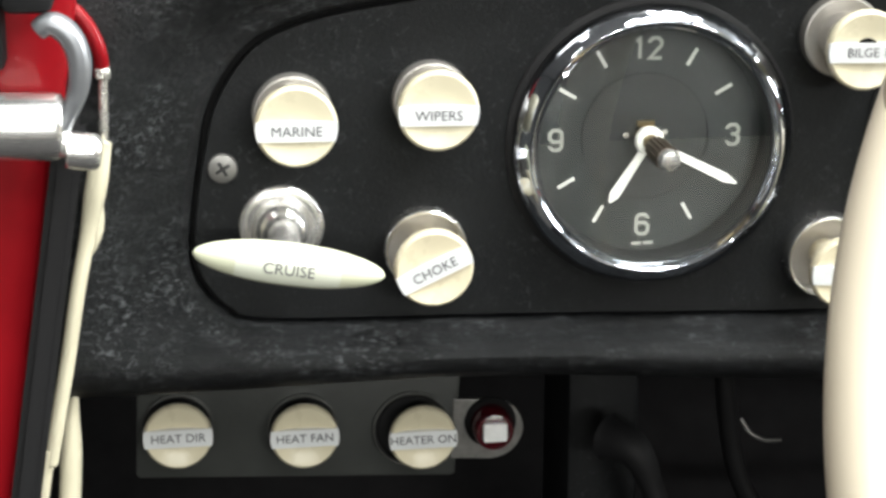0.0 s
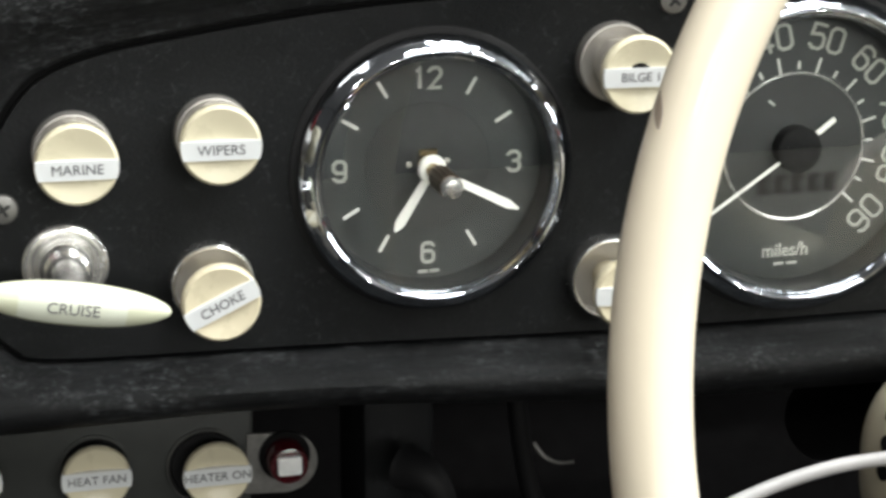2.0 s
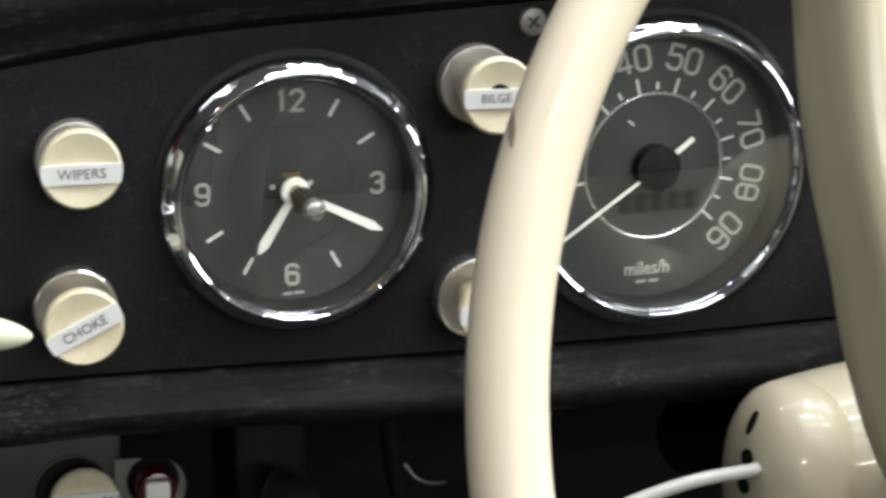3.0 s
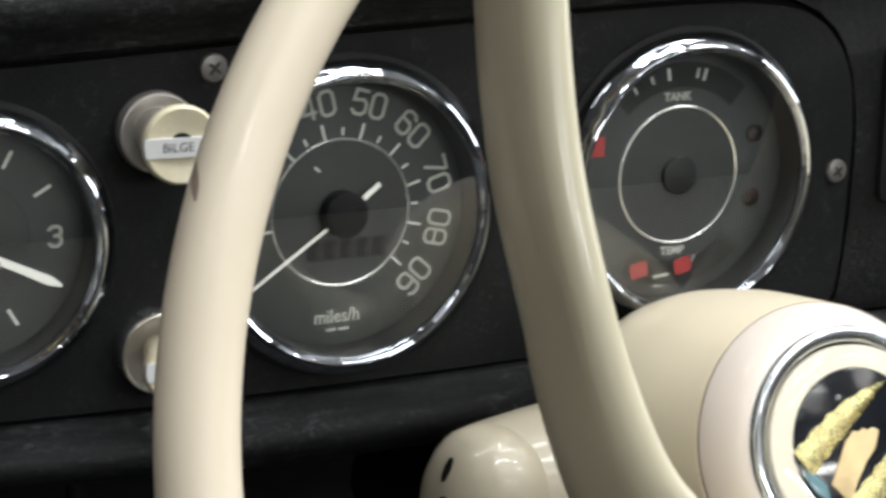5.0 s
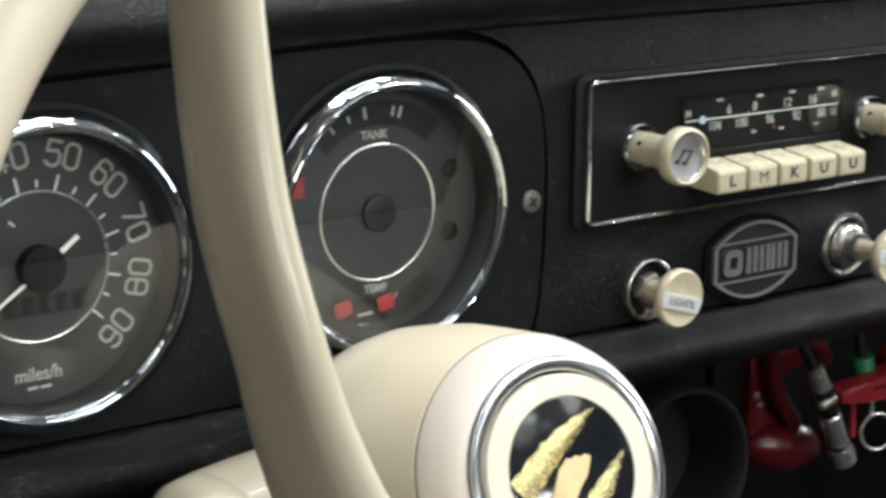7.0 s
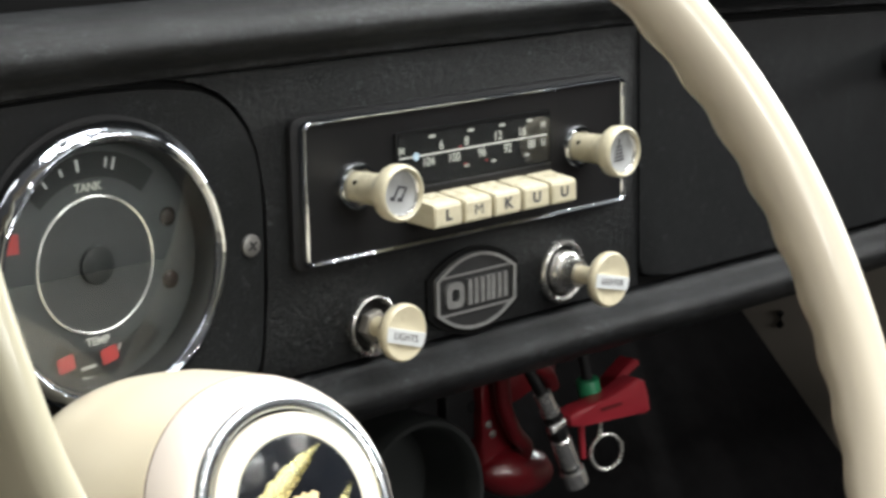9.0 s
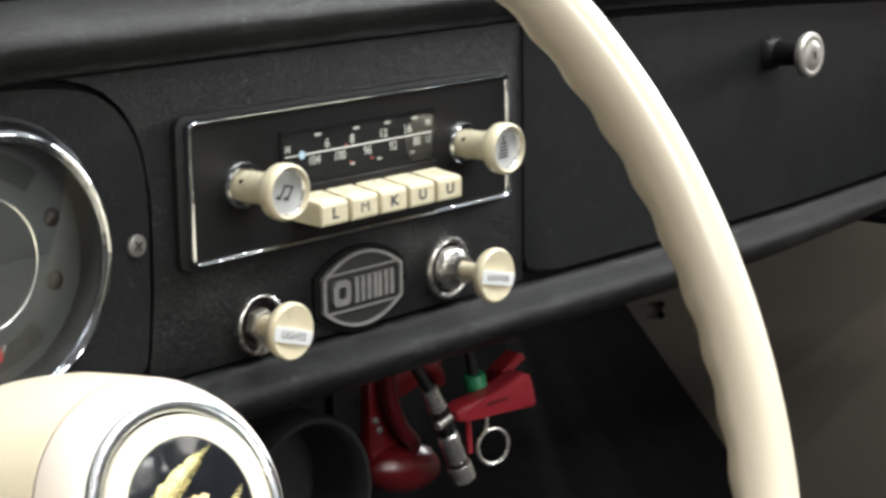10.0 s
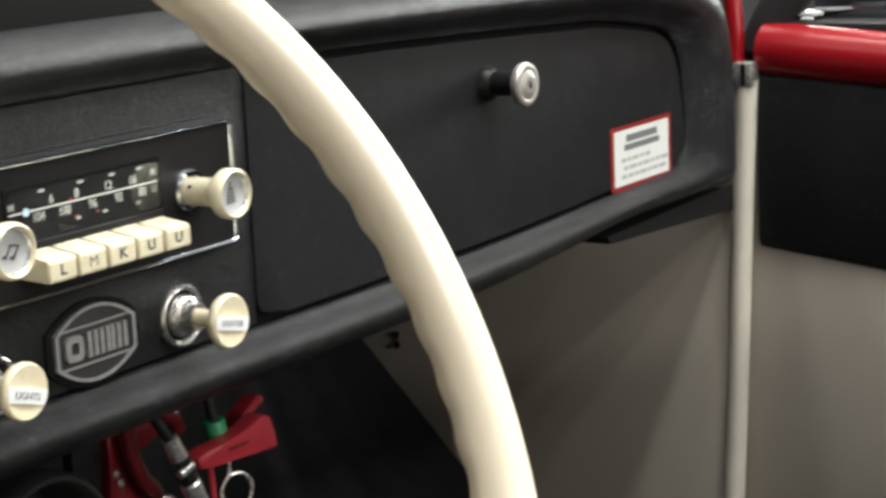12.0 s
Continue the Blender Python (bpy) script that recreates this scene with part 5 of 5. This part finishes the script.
body_piece("door_sill", box(1.072, -0.060, -0.46, 1.100, 0.030, 0.012, 0.002), M_BLACK, "black painted inner door sill", "sill")
body_piece("side_panel", box(-0.205, 0.02, -0.46, -0.188, 0.50, 0.04, 0.002), M_BLACK, "black side panel beside the driver's footwell", "side panel")

# bench seat assumed behind the camera; its cream band mirrors in the gauge glasses
seat = thing("front_seat", 0.42, -0.62, -0.43, "assumed black vinyl bench seat with a cream front band", "seat")
part("cushion", box(-0.60, -0.48, 0.274, 0.60, 0.010, 0.294, 0.008, seg=3), M_SEAT, seat, "black cushion top")
part("cushion_side", box(-0.598, -0.47, 0.14, 0.598, -0.012, 0.276, 0.004), M_SEAT, seat)
part("front_band", box(-0.598, -0.014, 0.190, 0.598, 0.0, 0.275, 0.003), M_SEAL_R, seat, "cream front band added for the light strip in the glasses")
# unseen block added to keep low light off the passenger side panel
part("light_block", box(0.06, -0.47, 0.290, 0.56, -0.385, 0.490, 0.025, seg=4), M_SEAT, seat, "unseen black block added to shade the passenger side panel")
part("base", box(-0.56, -0.46, 0.0, 0.56, -0.03, 0.142, 0.004), M_BLACK, seat, "black seat base")

# passenger door with its seal and pillar
strip = thing("weather_strip", 1.050, -0.0055, -0.43, "cream rubber weather strip with a steel clip", "weather strip")
part("strip", tube(spline([(0, 0.0200, 0.0), (0.0, 0.0150, 0.10), (0.0008, 0.0092, 0.22), (0, 0.0040, 0.34), (0, 0, 0.4230)], 6), 0.0074, 20), M_SEAL_R, strip)
part("clip", box(-0.0076, -0.0066, 0.4190, 0.0060, 0.0070, 0.4355, 0.001), M_STEEL, strip, "bright steel clip")
part("slot", box(-0.0080, -0.0022, 0.4200, -0.0070, 0.0010, 0.4345), M_GAP, strip)
door = thing("passenger_door", 1.075, -0.02, -0.43, "closed red passenger door with black padding over beige vinyl", "car door")
DI = Matrix.Translation((-1.075, 0.02, 0.43))


def door_part(name, bm, mat, label="", smooth=40):
    bm.transform(DI)
    return part(name, bm, mat, door, label, smooth)


door_part("panel", box(1.0600, -1.10, -0.43, 1.090, 0.0160, -0.012, 0.003), M_BEIGE, "beige vinyl door panel")
bm = bmesh.new()
prof = [(1.0600, -0.0010), (1.0545, -0.0060), (1.0535, -0.0180), (1.0540, -0.1140), (1.0575, -0.1200), (1.0630, -0.1215), (1.0630, -0.0010)]
ends = []
for y, dz in ((-0.0112, 0.0), (-0.25, -0.028), (-1.08, -0.028)):
    ends.append([bm.verts.new((x, y, z + (dz if z < -0.05 else 0.66 * dz))) for x, z in prof])
for p, q in zip(ends, ends[1:]):
    for k in range(len(prof)):
        bm.faces.new((p[k], p[(k + 1) % len(prof)], q[(k + 1) % len(prof)], q[k]))
bm.faces.new(ends[0])
bm.faces.new(ends[-1])
door_part("padding", bm, M_GLOVE, "black vinyl padding")
rail = [Vector((1.068, -0.0105 - 1.07 * i / 60, 0.0122 - 0.075 * min(0.30, 1.07 * i / 60))) for i in range(61)]
door_part("top_rail", tube(rail, lambda f: 0.0195 * (1 if f > 0.01 else 0.93), 28, flat=0.95), M_RED, "glossy red painted top rail")
door_part("window_seal", box(1.072, -1.08, -0.002, 1.112, -0.020, 0.0300, 0.003), M_RUBBER, "black window seal")
door_part("window_channel", box(1.106, -1.08, 0.0290, 1.112, -0.030, 0.0440, 0.001), M_CHROME, "bright window channel")
bm = lathe([(0.012, 0), (0.012, 0.0016), (0.010, 0.0026), (0, 0.0030)], 24)
bm.transform(pose(1.092, -0.030, 0.0330, -90, 0, 0) @ Matrix.Diagonal((1, 1, 1, 1)))
door_part("lock_button", bm, M_LEVER, "pale grey flat button")
bm = tube([(1.1005, -0.105, 0.028), (1.1005, -0.105, 0.0395)], 0.0016, 12)
door_part("peg", bm, M_LEVER, "small pale peg")
trim = body_piece("trim", box(1.034, 0.016, 0.040, 1.060, 0.300, 0.300, 0.004), M_RUBBER, "black trim at the foot of the windscreen", "trim")
pillar = thing("windscreen_pillar", 1.055, 0.012, 0.0, "red painted windscreen pillar with black rubber", "pillar")
part("post", tube(spline([(0.003, -0.006, -0.002), (0.004, -0.005, 0.03), (0.008, 0.002, 0.07), (0.016, 0.02, 0.13)], 6), 0.0060, 20, up=(1, 0, 0)), M_RED, pillar, "glossy red post")
part("rubber", tube(spline([(0.022, -0.016, 0.008), (0.026, -0.024, 0.030), (0.034, -0.040, 0.060), (0.05, -0.06, 0.11)], 6), 0.0150, 18), M_RUBBER, pillar)

# driver's door jamb: red post, black rubber, cream seal, chrome latch
jamb = thing("door_jamb", -0.19, 0.0, -0.43, "red painted door jamb with black rubber and chrome latch", "door jamb")
JI = Matrix.Translation((0.19, 0.0, 0.43))


def jamb_part(name, bm, mat, label="", smooth=40):
    bm.transform(JI)
    return part(name, bm, mat, jamb, label, smooth)


def leaning(x_top, x_low, w, y0, y1, z_top=0.085, z_low=-0.43, bevel=0.002):
    bm = bmesh.new()
    v = [bm.verts.new((x + d, y, z)) for x, z in ((x_top, z_top), (x_low, z_low)) for d in (0, w) for y in (y0, y1)]
    for f in ((0, 1, 3, 2), (4, 5, 7, 6), (0, 1, 5, 4), (2, 3, 7, 6), (0, 2, 6, 4), (1, 3, 7, 5)):
        bm.faces.new([v[i] for i in f])
    bmesh.ops.recalc_face_normals(bm, faces=bm.faces)
    bmesh.ops.bevel(bm, geom=list(bm.edges), offset=bevel, segments=2, affect="EDGES")
    return bm


bm = tube([(-0.1790, -0.019, 0.085), (-0.2665, -0.019, -0.43)], 0.024, 40, up=(0, 1, 0), flat=0.32)
jamb_part("post", bm, M_RED, "glossy red rounded post")
jamb_part("rubber_strip", leaning(-0.1682, -0.2440, 0.0082, -0.030, -0.012, 0.0150), M_RUBBER, "black rubber strip")
bm = tube(spline([(-0.1840, -0.016, 0.070), (-0.1720, -0.016, 0.0555), (-0.1648, -0.016, 0.0477), (-0.1592, -0.016, 0.0415), (-0.1558, -0.016, 0.0337), (-0.1556, -0.014, 0.0265)], 6), 0.0021, 14)
jamb_part("red_lip", bm, M_RED, "curved red lip")
bm = tube([(-0.26, -0.040, 0.0215), (-0.1670, -0.040, 0.0190), (-0.1660, -0.040, 0.01895), (-0.1652, -0.040, 0.0189)], lambda f: (0.0086, 0.0088, 0.0085, 0.0078)[round(3 * f)], 28)
tube([(-0.1655, -0.040, 0.0150), (-0.1640, -0.040, 0.0146)], 0.0042, 24, bm=bm)
tube([(-0.1645, -0.040, 0.0126), (-0.1640, -0.040, 0.01255), (-0.1575, -0.040, 0.0119), (-0.1562, -0.040, 0.0118), (-0.1556, -0.040, 0.0117)], lambda f: (0.0046, 0.0050, 0.0048, 0.0042, 0.0032)[round(4 * f)], 24, bm=bm)
jamb_part("latch_bolt", bm, M_DOME, "polished chrome latch bolt")
bm = tube(spline([(-0.1700, -0.040, 0.0440), (-0.1675, -0.040, 0.0458), (-0.1645, -0.040, 0.0450), (-0.1615, -0.040, 0.0415), (-0.1600, -0.040, 0.0358), (-0.1606, -0.040, 0.0290), (-0.1632, -0.040, 0.0225), (-0.1650, -0.040, 0.0190)], 6), lambda f: 0.0022 + 0.0011 * math.sin(3.14 * min(1, 0.12 + f)), 18, up=(0, 1, 0), flat=1.3)
jamb_part("latch_hook", bm, principled("grey_plated_steel", (0.27, 0.28, 0.30), 0.36, 0.7, stain=0.45, stain_scale=60, rough_var=0.15), "satin metal latch hook")
jamb_part("latch_cover", box(-0.1790, -0.043, 0.0485, -0.1655, -0.030, 0.0850, 0.003), M_RUBBER, "black latch cover")
jamb_part("latch_plate", box(-0.215, -0.040, 0.0330, -0.1785, -0.030, 0.0850, 0.003), M_RUBBER, "black latch plate")
seal = thing("door_seal", -0.17, -0.012, -0.43, "cream rubber door seal with a steel clip", "door seal")
SI = Matrix.Translation((0.17, 0.012, 0.43))
bm = tube(spline([(-0.1560, -0.018, 0.0090), (-0.1580, -0.018, -0.0010), (-0.1612, -0.016, -0.0160), (-0.1652, -0.016, -0.0340), (-0.1690, -0.016, -0.0540), (-0.1755, -0.016, -0.0850),
                  (-0.1812, -0.016, -0.1100), (-0.2325, -0.016, -0.4200)], 6), lambda f: 0.0024 + 0.0008 * math.sin(min(f * 9, 3.14)) ** 2 - 0.0002 * min(1, f * 4), 14)
bm.transform(SI)
part("strip", bm, M_SEAL, seal)
bm = tube(spline([(-0.1590, -0.012, -0.0060), (-0.1604, -0.012, -0.0170), (-0.1638, -0.012, -0.0270)], 5), lambda f: 0.0010 + 0.0022 * math.sin(3.14 * f), 12)
bm.transform(SI)
part("fold", bm, M_SEAL, seal)
bm = tube(spline([(-0.1680, -0.006, -0.0680), (-0.1694, -0.006, -0.0760), (-0.1702, -0.006, -0.0860), (-0.1712, -0.006, -0.0980), (-0.1740, -0.006, -0.1300), (-0.1800, -0.006, -0.1700)], 8), lambda f: 0.0008 + 0.0024 * math.sin(min(1.57, 3.2 * f)), 16)
bm.transform(SI)
part("fold", bm, M_SEAL, seal)
bm = tube([(-0.1560, -0.014, 0.0080), (-0.1553, -0.014, 0.0262)], 0.0014, 12)
box(-0.1572, -0.017, 0.0258, -0.1532, -0.011, 0.0292, 0.0006, bm=bm)
bm.transform(SI)
part("clip", bm, M_STEEL, seal, "bright steel clip")

# ---------------------------------------------------------------- heater controls under the dashboard
heater = thing("heater_controls", -0.11, 0.055, -0.108, "dark metal heater control plate hung under the dashboard", "heater controls", rot=(0, 2.9, 0))
bm = prism(rounded(-0.0430, -0.0160, 0.0620, 0.0260, 0.0015, 3), 0.0, 0.0018, 0.0004)
part("plate", bm, M_HEATER, heater, "dark painted plate")
# folded edge made paler than the plate to carry its highlight
part("folded_edge", box(-0.043, -0.0052, 0.0240, 0.062, 0.030, 0.0262, 0.0007), M_SCREW, heater, "folded edge in paler metal for its highlight")
lampb = prism([(0.0600, -0.0095), (0.0735, -0.0095)] + [(0.0735 + 0.0105 * math.cos(radians(a)), 0.0010 + 0.0105 * math.sin(radians(a))) for a in range(-85, 90, 12)] + [(0.0600, 0.0115)], 0.0016, 0.0030, 0.0003)
part("lamp_bracket", lampb, M_SCREW, heater, "bare metal lamp bracket", 20)


def heat_knob(x, z, front, r, text, out_r, label, dx=0.0):
    def cup(k):
        part("escutcheon", lathe([(out_r, 0), (out_r, 0.002), (out_r * 0.97, 0.0026), (out_r * 0.9, 0.0022), (out_r * 0.86, 0.0010), (0, 0.0008)], 48, cx=dx), M_BLACK, k, "black ring")
        part("rim", lathe([(out_r * 0.96, 0.0024), (out_r * 0.985, 0.0029), (out_r * 1.01, 0.0024), (out_r * 1.01, 0.001)], 48, cx=dx), M_DOME, k, "thin bright rim")
    return pull_knob(x, z, front, r, text, cup, label, y=0.0532, dz=-0.0002, size=0.0040, width=0.0060, mat=M_IVORY, stem=0.004, over=0.0003, depth=0.0060, dish=0.0020)


heat_knob(-0.1397, -0.1042, 0.0105, 0.0110, "HEAT DIR", 0.0114, "ivory heater knob marked heat dir")
heat_knob(-0.0992, -0.1065, 0.0105, 0.0110, "HEAT FAN", 0.0114, "ivory heater knob marked heat fan")
heat_knob(-0.0607, -0.1090, 0.0110, 0.0110, "HEATER ON", 0.0128, "ivory heater knob marked heater on, beside a wide bright rim", dx=-0.0026)
tell = thing("tell_tale_lamp", -0.0372, 0.0520, -0.1078, "red-rimmed tell-tale lamp with a clear lens", "lamp")
part("socket", lathe([(0.0086, 0), (0.0086, 0.0012), (0.0075, 0.0016), (0, 0.0016)], 32), M_GAP, tell)
part("red_rim", lathe([(0.0066, 0.001), (0.0066, 0.0090), (0.0060, 0.0103), (0.0050, 0.0106), (0.0046, 0.0095), (0, 0.0095)], 32), M_RIM_RED, tell, "glossy red rim")
# near-white colour stands in for the reflection on the clear lens
part("lens", prism(rounded(-0.0040, -0.0030, 0.0040, 0.0034, 0.0008, 3), 0.0090, 0.0116, 0.0006), principled("white_reflection_lens", (0.86, 0.89, 0.88), 0.12, coat=0.4, stain=0.2, stain_scale=250), tell, "square lens painted white as a reflection")

# ---------------------------------------------------------------- under the dashboard, middle
valve = thing("heater_valve", 0.51, 0.06, -0.13, "red painted valve bracket hanging under the dashboard", "valve")
VI = Matrix.Translation((-0.51, -0.06, 0.13))
bm = prism([(0.4851, -0.0800), (0.4848, -0.1159), (0.4845, -0.1299), (0.4818, -0.1479), (0.4880, -0.1545), (0.4985, -0.1576), (0.5150, -0.1600), (0.5271, -0.1595), (0.5354, -0.1523), (0.5310, -0.1460),
            (0.5225, -0.1425), (0.5140, -0.1450), (0.5081, -0.1434), (0.5029, -0.1288), (0.4977, -0.1177), (0.5001, -0.1111), (0.5100, -0.1090), (0.5213, -0.1112), (0.5374, -0.1140), (0.5407, -0.0800)], -0.085, -0.056, 0.0055, seg=4)
bm.transform(VI)
part("bracket", bm, M_RED_DULL, valve, "dull red painted bracket")
bm = tube(spline([(0.4910, 0.050, -0.0900), (0.4916, 0.050, -0.1021), (0.4923, 0.050, -0.1077), (0.4937, 0.050, -0.1156), (0.5004, 0.050, -0.1281), (0.5073, 0.050, -0.1358), (0.5088, 0.054, -0.1425)], 6), 0.0038, 16)
bm.transform(VI)
part("pipe", bm, M_RED_DULL, valve, "bent red pipe")
bm = tube(spline([(0.5050, 0.052, -0.0930), (0.5189, 0.052, -0.1010), (0.5253, 0.052, -0.1055), (0.5305, 0.054, -0.1125)], 6), 0.0036, 14)
bm.transform(VI)
part("pipe", bm, M_RED_DULL, valve)
bm = bmesh.new()
bmesh.ops.create_uvsphere(bm, u_segments=32, v_segments=20, radius=1.0, matrix=VI @ Matrix.Translation((0.5075, 0.058, -0.1500)) @ pose(0, 0, 0, 0, 12, 0) @ Matrix.Diagonal((0.0250, 0.0120, 0.0120, 1)))
part("valve_body", bm, M_RED_DULL, valve, "rounded red valve body", 80)
for x, z in ((0.4890, -0.1225), (0.4915, -0.1275)):
    bm = lathe([(0.0022, -0.004), (0.0022, 0.0020), (0.0012, 0.0030), (0, 0.0030)], 8)
    bm.transform(VI @ Matrix.Translation((x, 0.058, z)))
    part("bolt", bm, M_SCREW, valve, "steel bolt")
joint = thing("linkage_joint", 0.507, 0.03, -0.13, "worn steel universal joint on the control linkage", "linkage")
LI = Matrix.Translation((-0.507, -0.03, 0.13))
def joint_part(name, p, q, profile, mat, seg=20):
    """A turned piece from p to q; profile holds (share of the way, radius)."""
    p, q = Vector(p), Vector(q)
    path = [p + (q - p) * f for f, r in profile]
    radii = [0.82 * r for f, r in profile]
    bm = tube(path, lambda f: radii[round(f * (len(radii) - 1))], seg)
    bm.transform(LI)
    return part(name, bm, mat, joint)


joint_part("rod", (0.4900, 0.034, -0.0900), (0.4971, 0.030, -0.1048), [(0, 0.0034), (1, 0.0034)], M_BLACK)
joint_part("sleeve", (0.4966, 0.030, -0.1038), (0.5027, 0.030, -0.1148), [(0, 0.0040), (0.06, 0.0050), (0.80, 0.0050), (0.82, 0.0056), (0.97, 0.0056), (1, 0.0048)], M_DOME)
joint_part("yoke", (0.5024, 0.030, -0.1142), (0.5060, 0.030, -0.1205), [(0, 0.0048), (0.3, 0.0058), (0.7, 0.0058), (1, 0.0044)], M_BLACK, 8)
joint_part("cross_pin", (0.4985, 0.0270, -0.1220), (0.5078, 0.0270, -0.1192), [(0, 0.0020), (0.04, 0.0028), (0.96, 0.0028), (1, 0.0020)], M_DOME, 14)
joint_part("yoke", (0.5052, 0.030, -0.1198), (0.5090, 0.030, -0.1285), [(0, 0.0046), (0.3, 0.0060), (0.8, 0.0060), (1, 0.0050)], M_BLACK, 8)
joint_part("sleeve", (0.5087, 0.030, -0.1280), (0.5155, 0.030, -0.1428), [(0, 0.0050), (0.05, 0.0060), (0.95, 0.0060), (1, 0.0054)], M_DOME)
joint_part("ring", (0.5153, 0.030, -0.1424), (0.5167, 0.030, -0.1452), [(0, 0.0056), (1, 0.0056)], M_BLACK)
joint_part("end_nut", (0.5164, 0.030, -0.1446), (0.5202, 0.030, -0.1530), [(0, 0.0062), (0.08, 0.0073), (0.92, 0.0073), (1, 0.0062)], M_DOME)
lever = thing("red_lever", 0.545, 0.03, -0.12, "red plastic forked lever under the dashboard", "lever")
EI = Matrix.Translation((-0.545, -0.03, 0.12))
bm = prism([(0.5112, -0.1180), (0.5200, -0.1160), (0.5349, -0.1154), (0.5480, -0.1132), (0.5608, -0.1099), (0.5660, -0.1121), (0.5690, -0.1200), (0.5704, -0.1277), (0.5669, -0.1292), (0.5540, -0.1268), (0.5415, -0.1257),
            (0.5300, -0.1252), (0.5195, -0.1251), (0.5130, -0.1232)], -0.036, -0.026, 0.0022)
bm.transform(EI)
part("arm", bm, M_RED_PLASTIC, lever)
bm = prism([(0.5520, -0.1215), (0.5558, -0.1192), (0.5670, -0.1125), (0.5781, -0.1068), (0.5822, -0.1084), (0.5826, -0.1112), (0.5700, -0.1156), (0.5590, -0.1214)], -0.052, -0.043, 0.002)
bm.transform(EI)
part("arm", bm, M_RED_PLASTIC, lever)
part_groove = prism(rounded(0.5330, -0.1202, 0.5480, -0.1186, 0.0006, 2), -0.0262, -0.0256)
part_groove.transform(EI)
part("groove", part_groove, M_RED_DULL, lever)
bm = tube([(0.5302, 0.036, -0.1240), (0.5317, 0.036, -0.1444)], 0.0016, 10)
bm.transform(EI)
part("pin", bm, M_RED_PLASTIC, lever)
gcap = thing("green_connector", 0.5408, 0.04, -0.1135, "green plastic cable connector", "connector")
part("sleeve", tube([(-0.0013, 0, 0.0052), (-0.0012, 0, 0.0046), (0.0013, 0, -0.0046), (0.0014, 0, -0.0052)], lambda f: 0.0049 if f in (0.0, 1.0) else 0.0055, 18), M_GREEN, gcap)
part("cable", tube([(-0.001, 0.0, 0.005), (-0.003, 0.004, 0.03), (-0.005, 0.01, 0.05)], 0.0026, 10), M_RUBBER, gcap)
kr = thing("wire_ring", 0.5417, 0.03, -0.1425, "bright steel wire ring", "ring")
part("ring", tube([(0.0076 * math.cos(2 * math.pi * i / 32), -0.003 * math.cos(2 * math.pi * i / 32), 0.0086 * math.sin(2 * math.pi * i / 32)) for i in range(32)], 0.0009, 10, closed=True, up=(0, 1, 0)), M_STEEL, kr)
part("shank", tube(spline([(-0.0056, 0.002, 0.0058), (-0.0036, 0.001, 0.0094), (-0.0034, 0.001, 0.0155)], 5), 0.0010, 10), M_STEEL, kr)
cup = thing("blower_duct", 0.434, 0.075, -0.1455, "black round blower housing under the dashboard", "duct")
bm = lathe([(0.040, -0.050), (0.0405, 0.024), (0.0400, 0.0290), (0.0386, 0.0312), (0.0366, 0.0310), (0.0346, 0.0280), (0.0335, 0.0220), (0.0325, 0.0), (0, -0.002)], 48)
part("shell", bm, M_DUCT, cup)
part("ear", prism(rounded(0.033, 0.016, 0.055, 0.048, 0.004, 3), 0.009, 0.014, 0.001), M_BLACK, cup)
part("ear_hole", disc(0.0028, 0.0145, cx=0.0490, cz=0.0320, seg=16), M_GAP, cup)
duct = thing("heater_hose", 0.03, 0.16, -0.16, "dark grey heater duct and hose under the dashboard", "hose")
part("duct", box(-0.0185, 0.0, -0.10, 0.0120, 0.05, 0.10, 0.006), M_GLOVE, duct, "dark grey duct")
part("hose", tube(spline([(-0.006, -0.02, 0.006), (0.003, -0.03, 0.003), (0.012, -0.032, -0.020), (0.024, -0.03, -0.06), (0.034, -0.03, -0.12), (0.04, -0.03, -0.2)], 6), lambda f: 0.0095 - 0.005 * min(1, 3 * f), 18), M_RUBBER, duct)
part("clip_arc", tube(spline([(0.0340, -0.06, 0.0275), (0.0375, -0.062, 0.0225), (0.0430, -0.062, 0.0195), (0.0495, -0.060, 0.0183)], 6), 0.0007, 10), M_SCREW, duct, "curved steel clip")
part("bracket", tube(spline([(0.040, -0.01, 0.08), (0.044, -0.01, 0.01), (0.056, -0.01, -0.03), (0.085, -0.01, -0.045), (0.13, -0.01, -0.05)], 6), 0.004, 10), M_BLACK, duct)
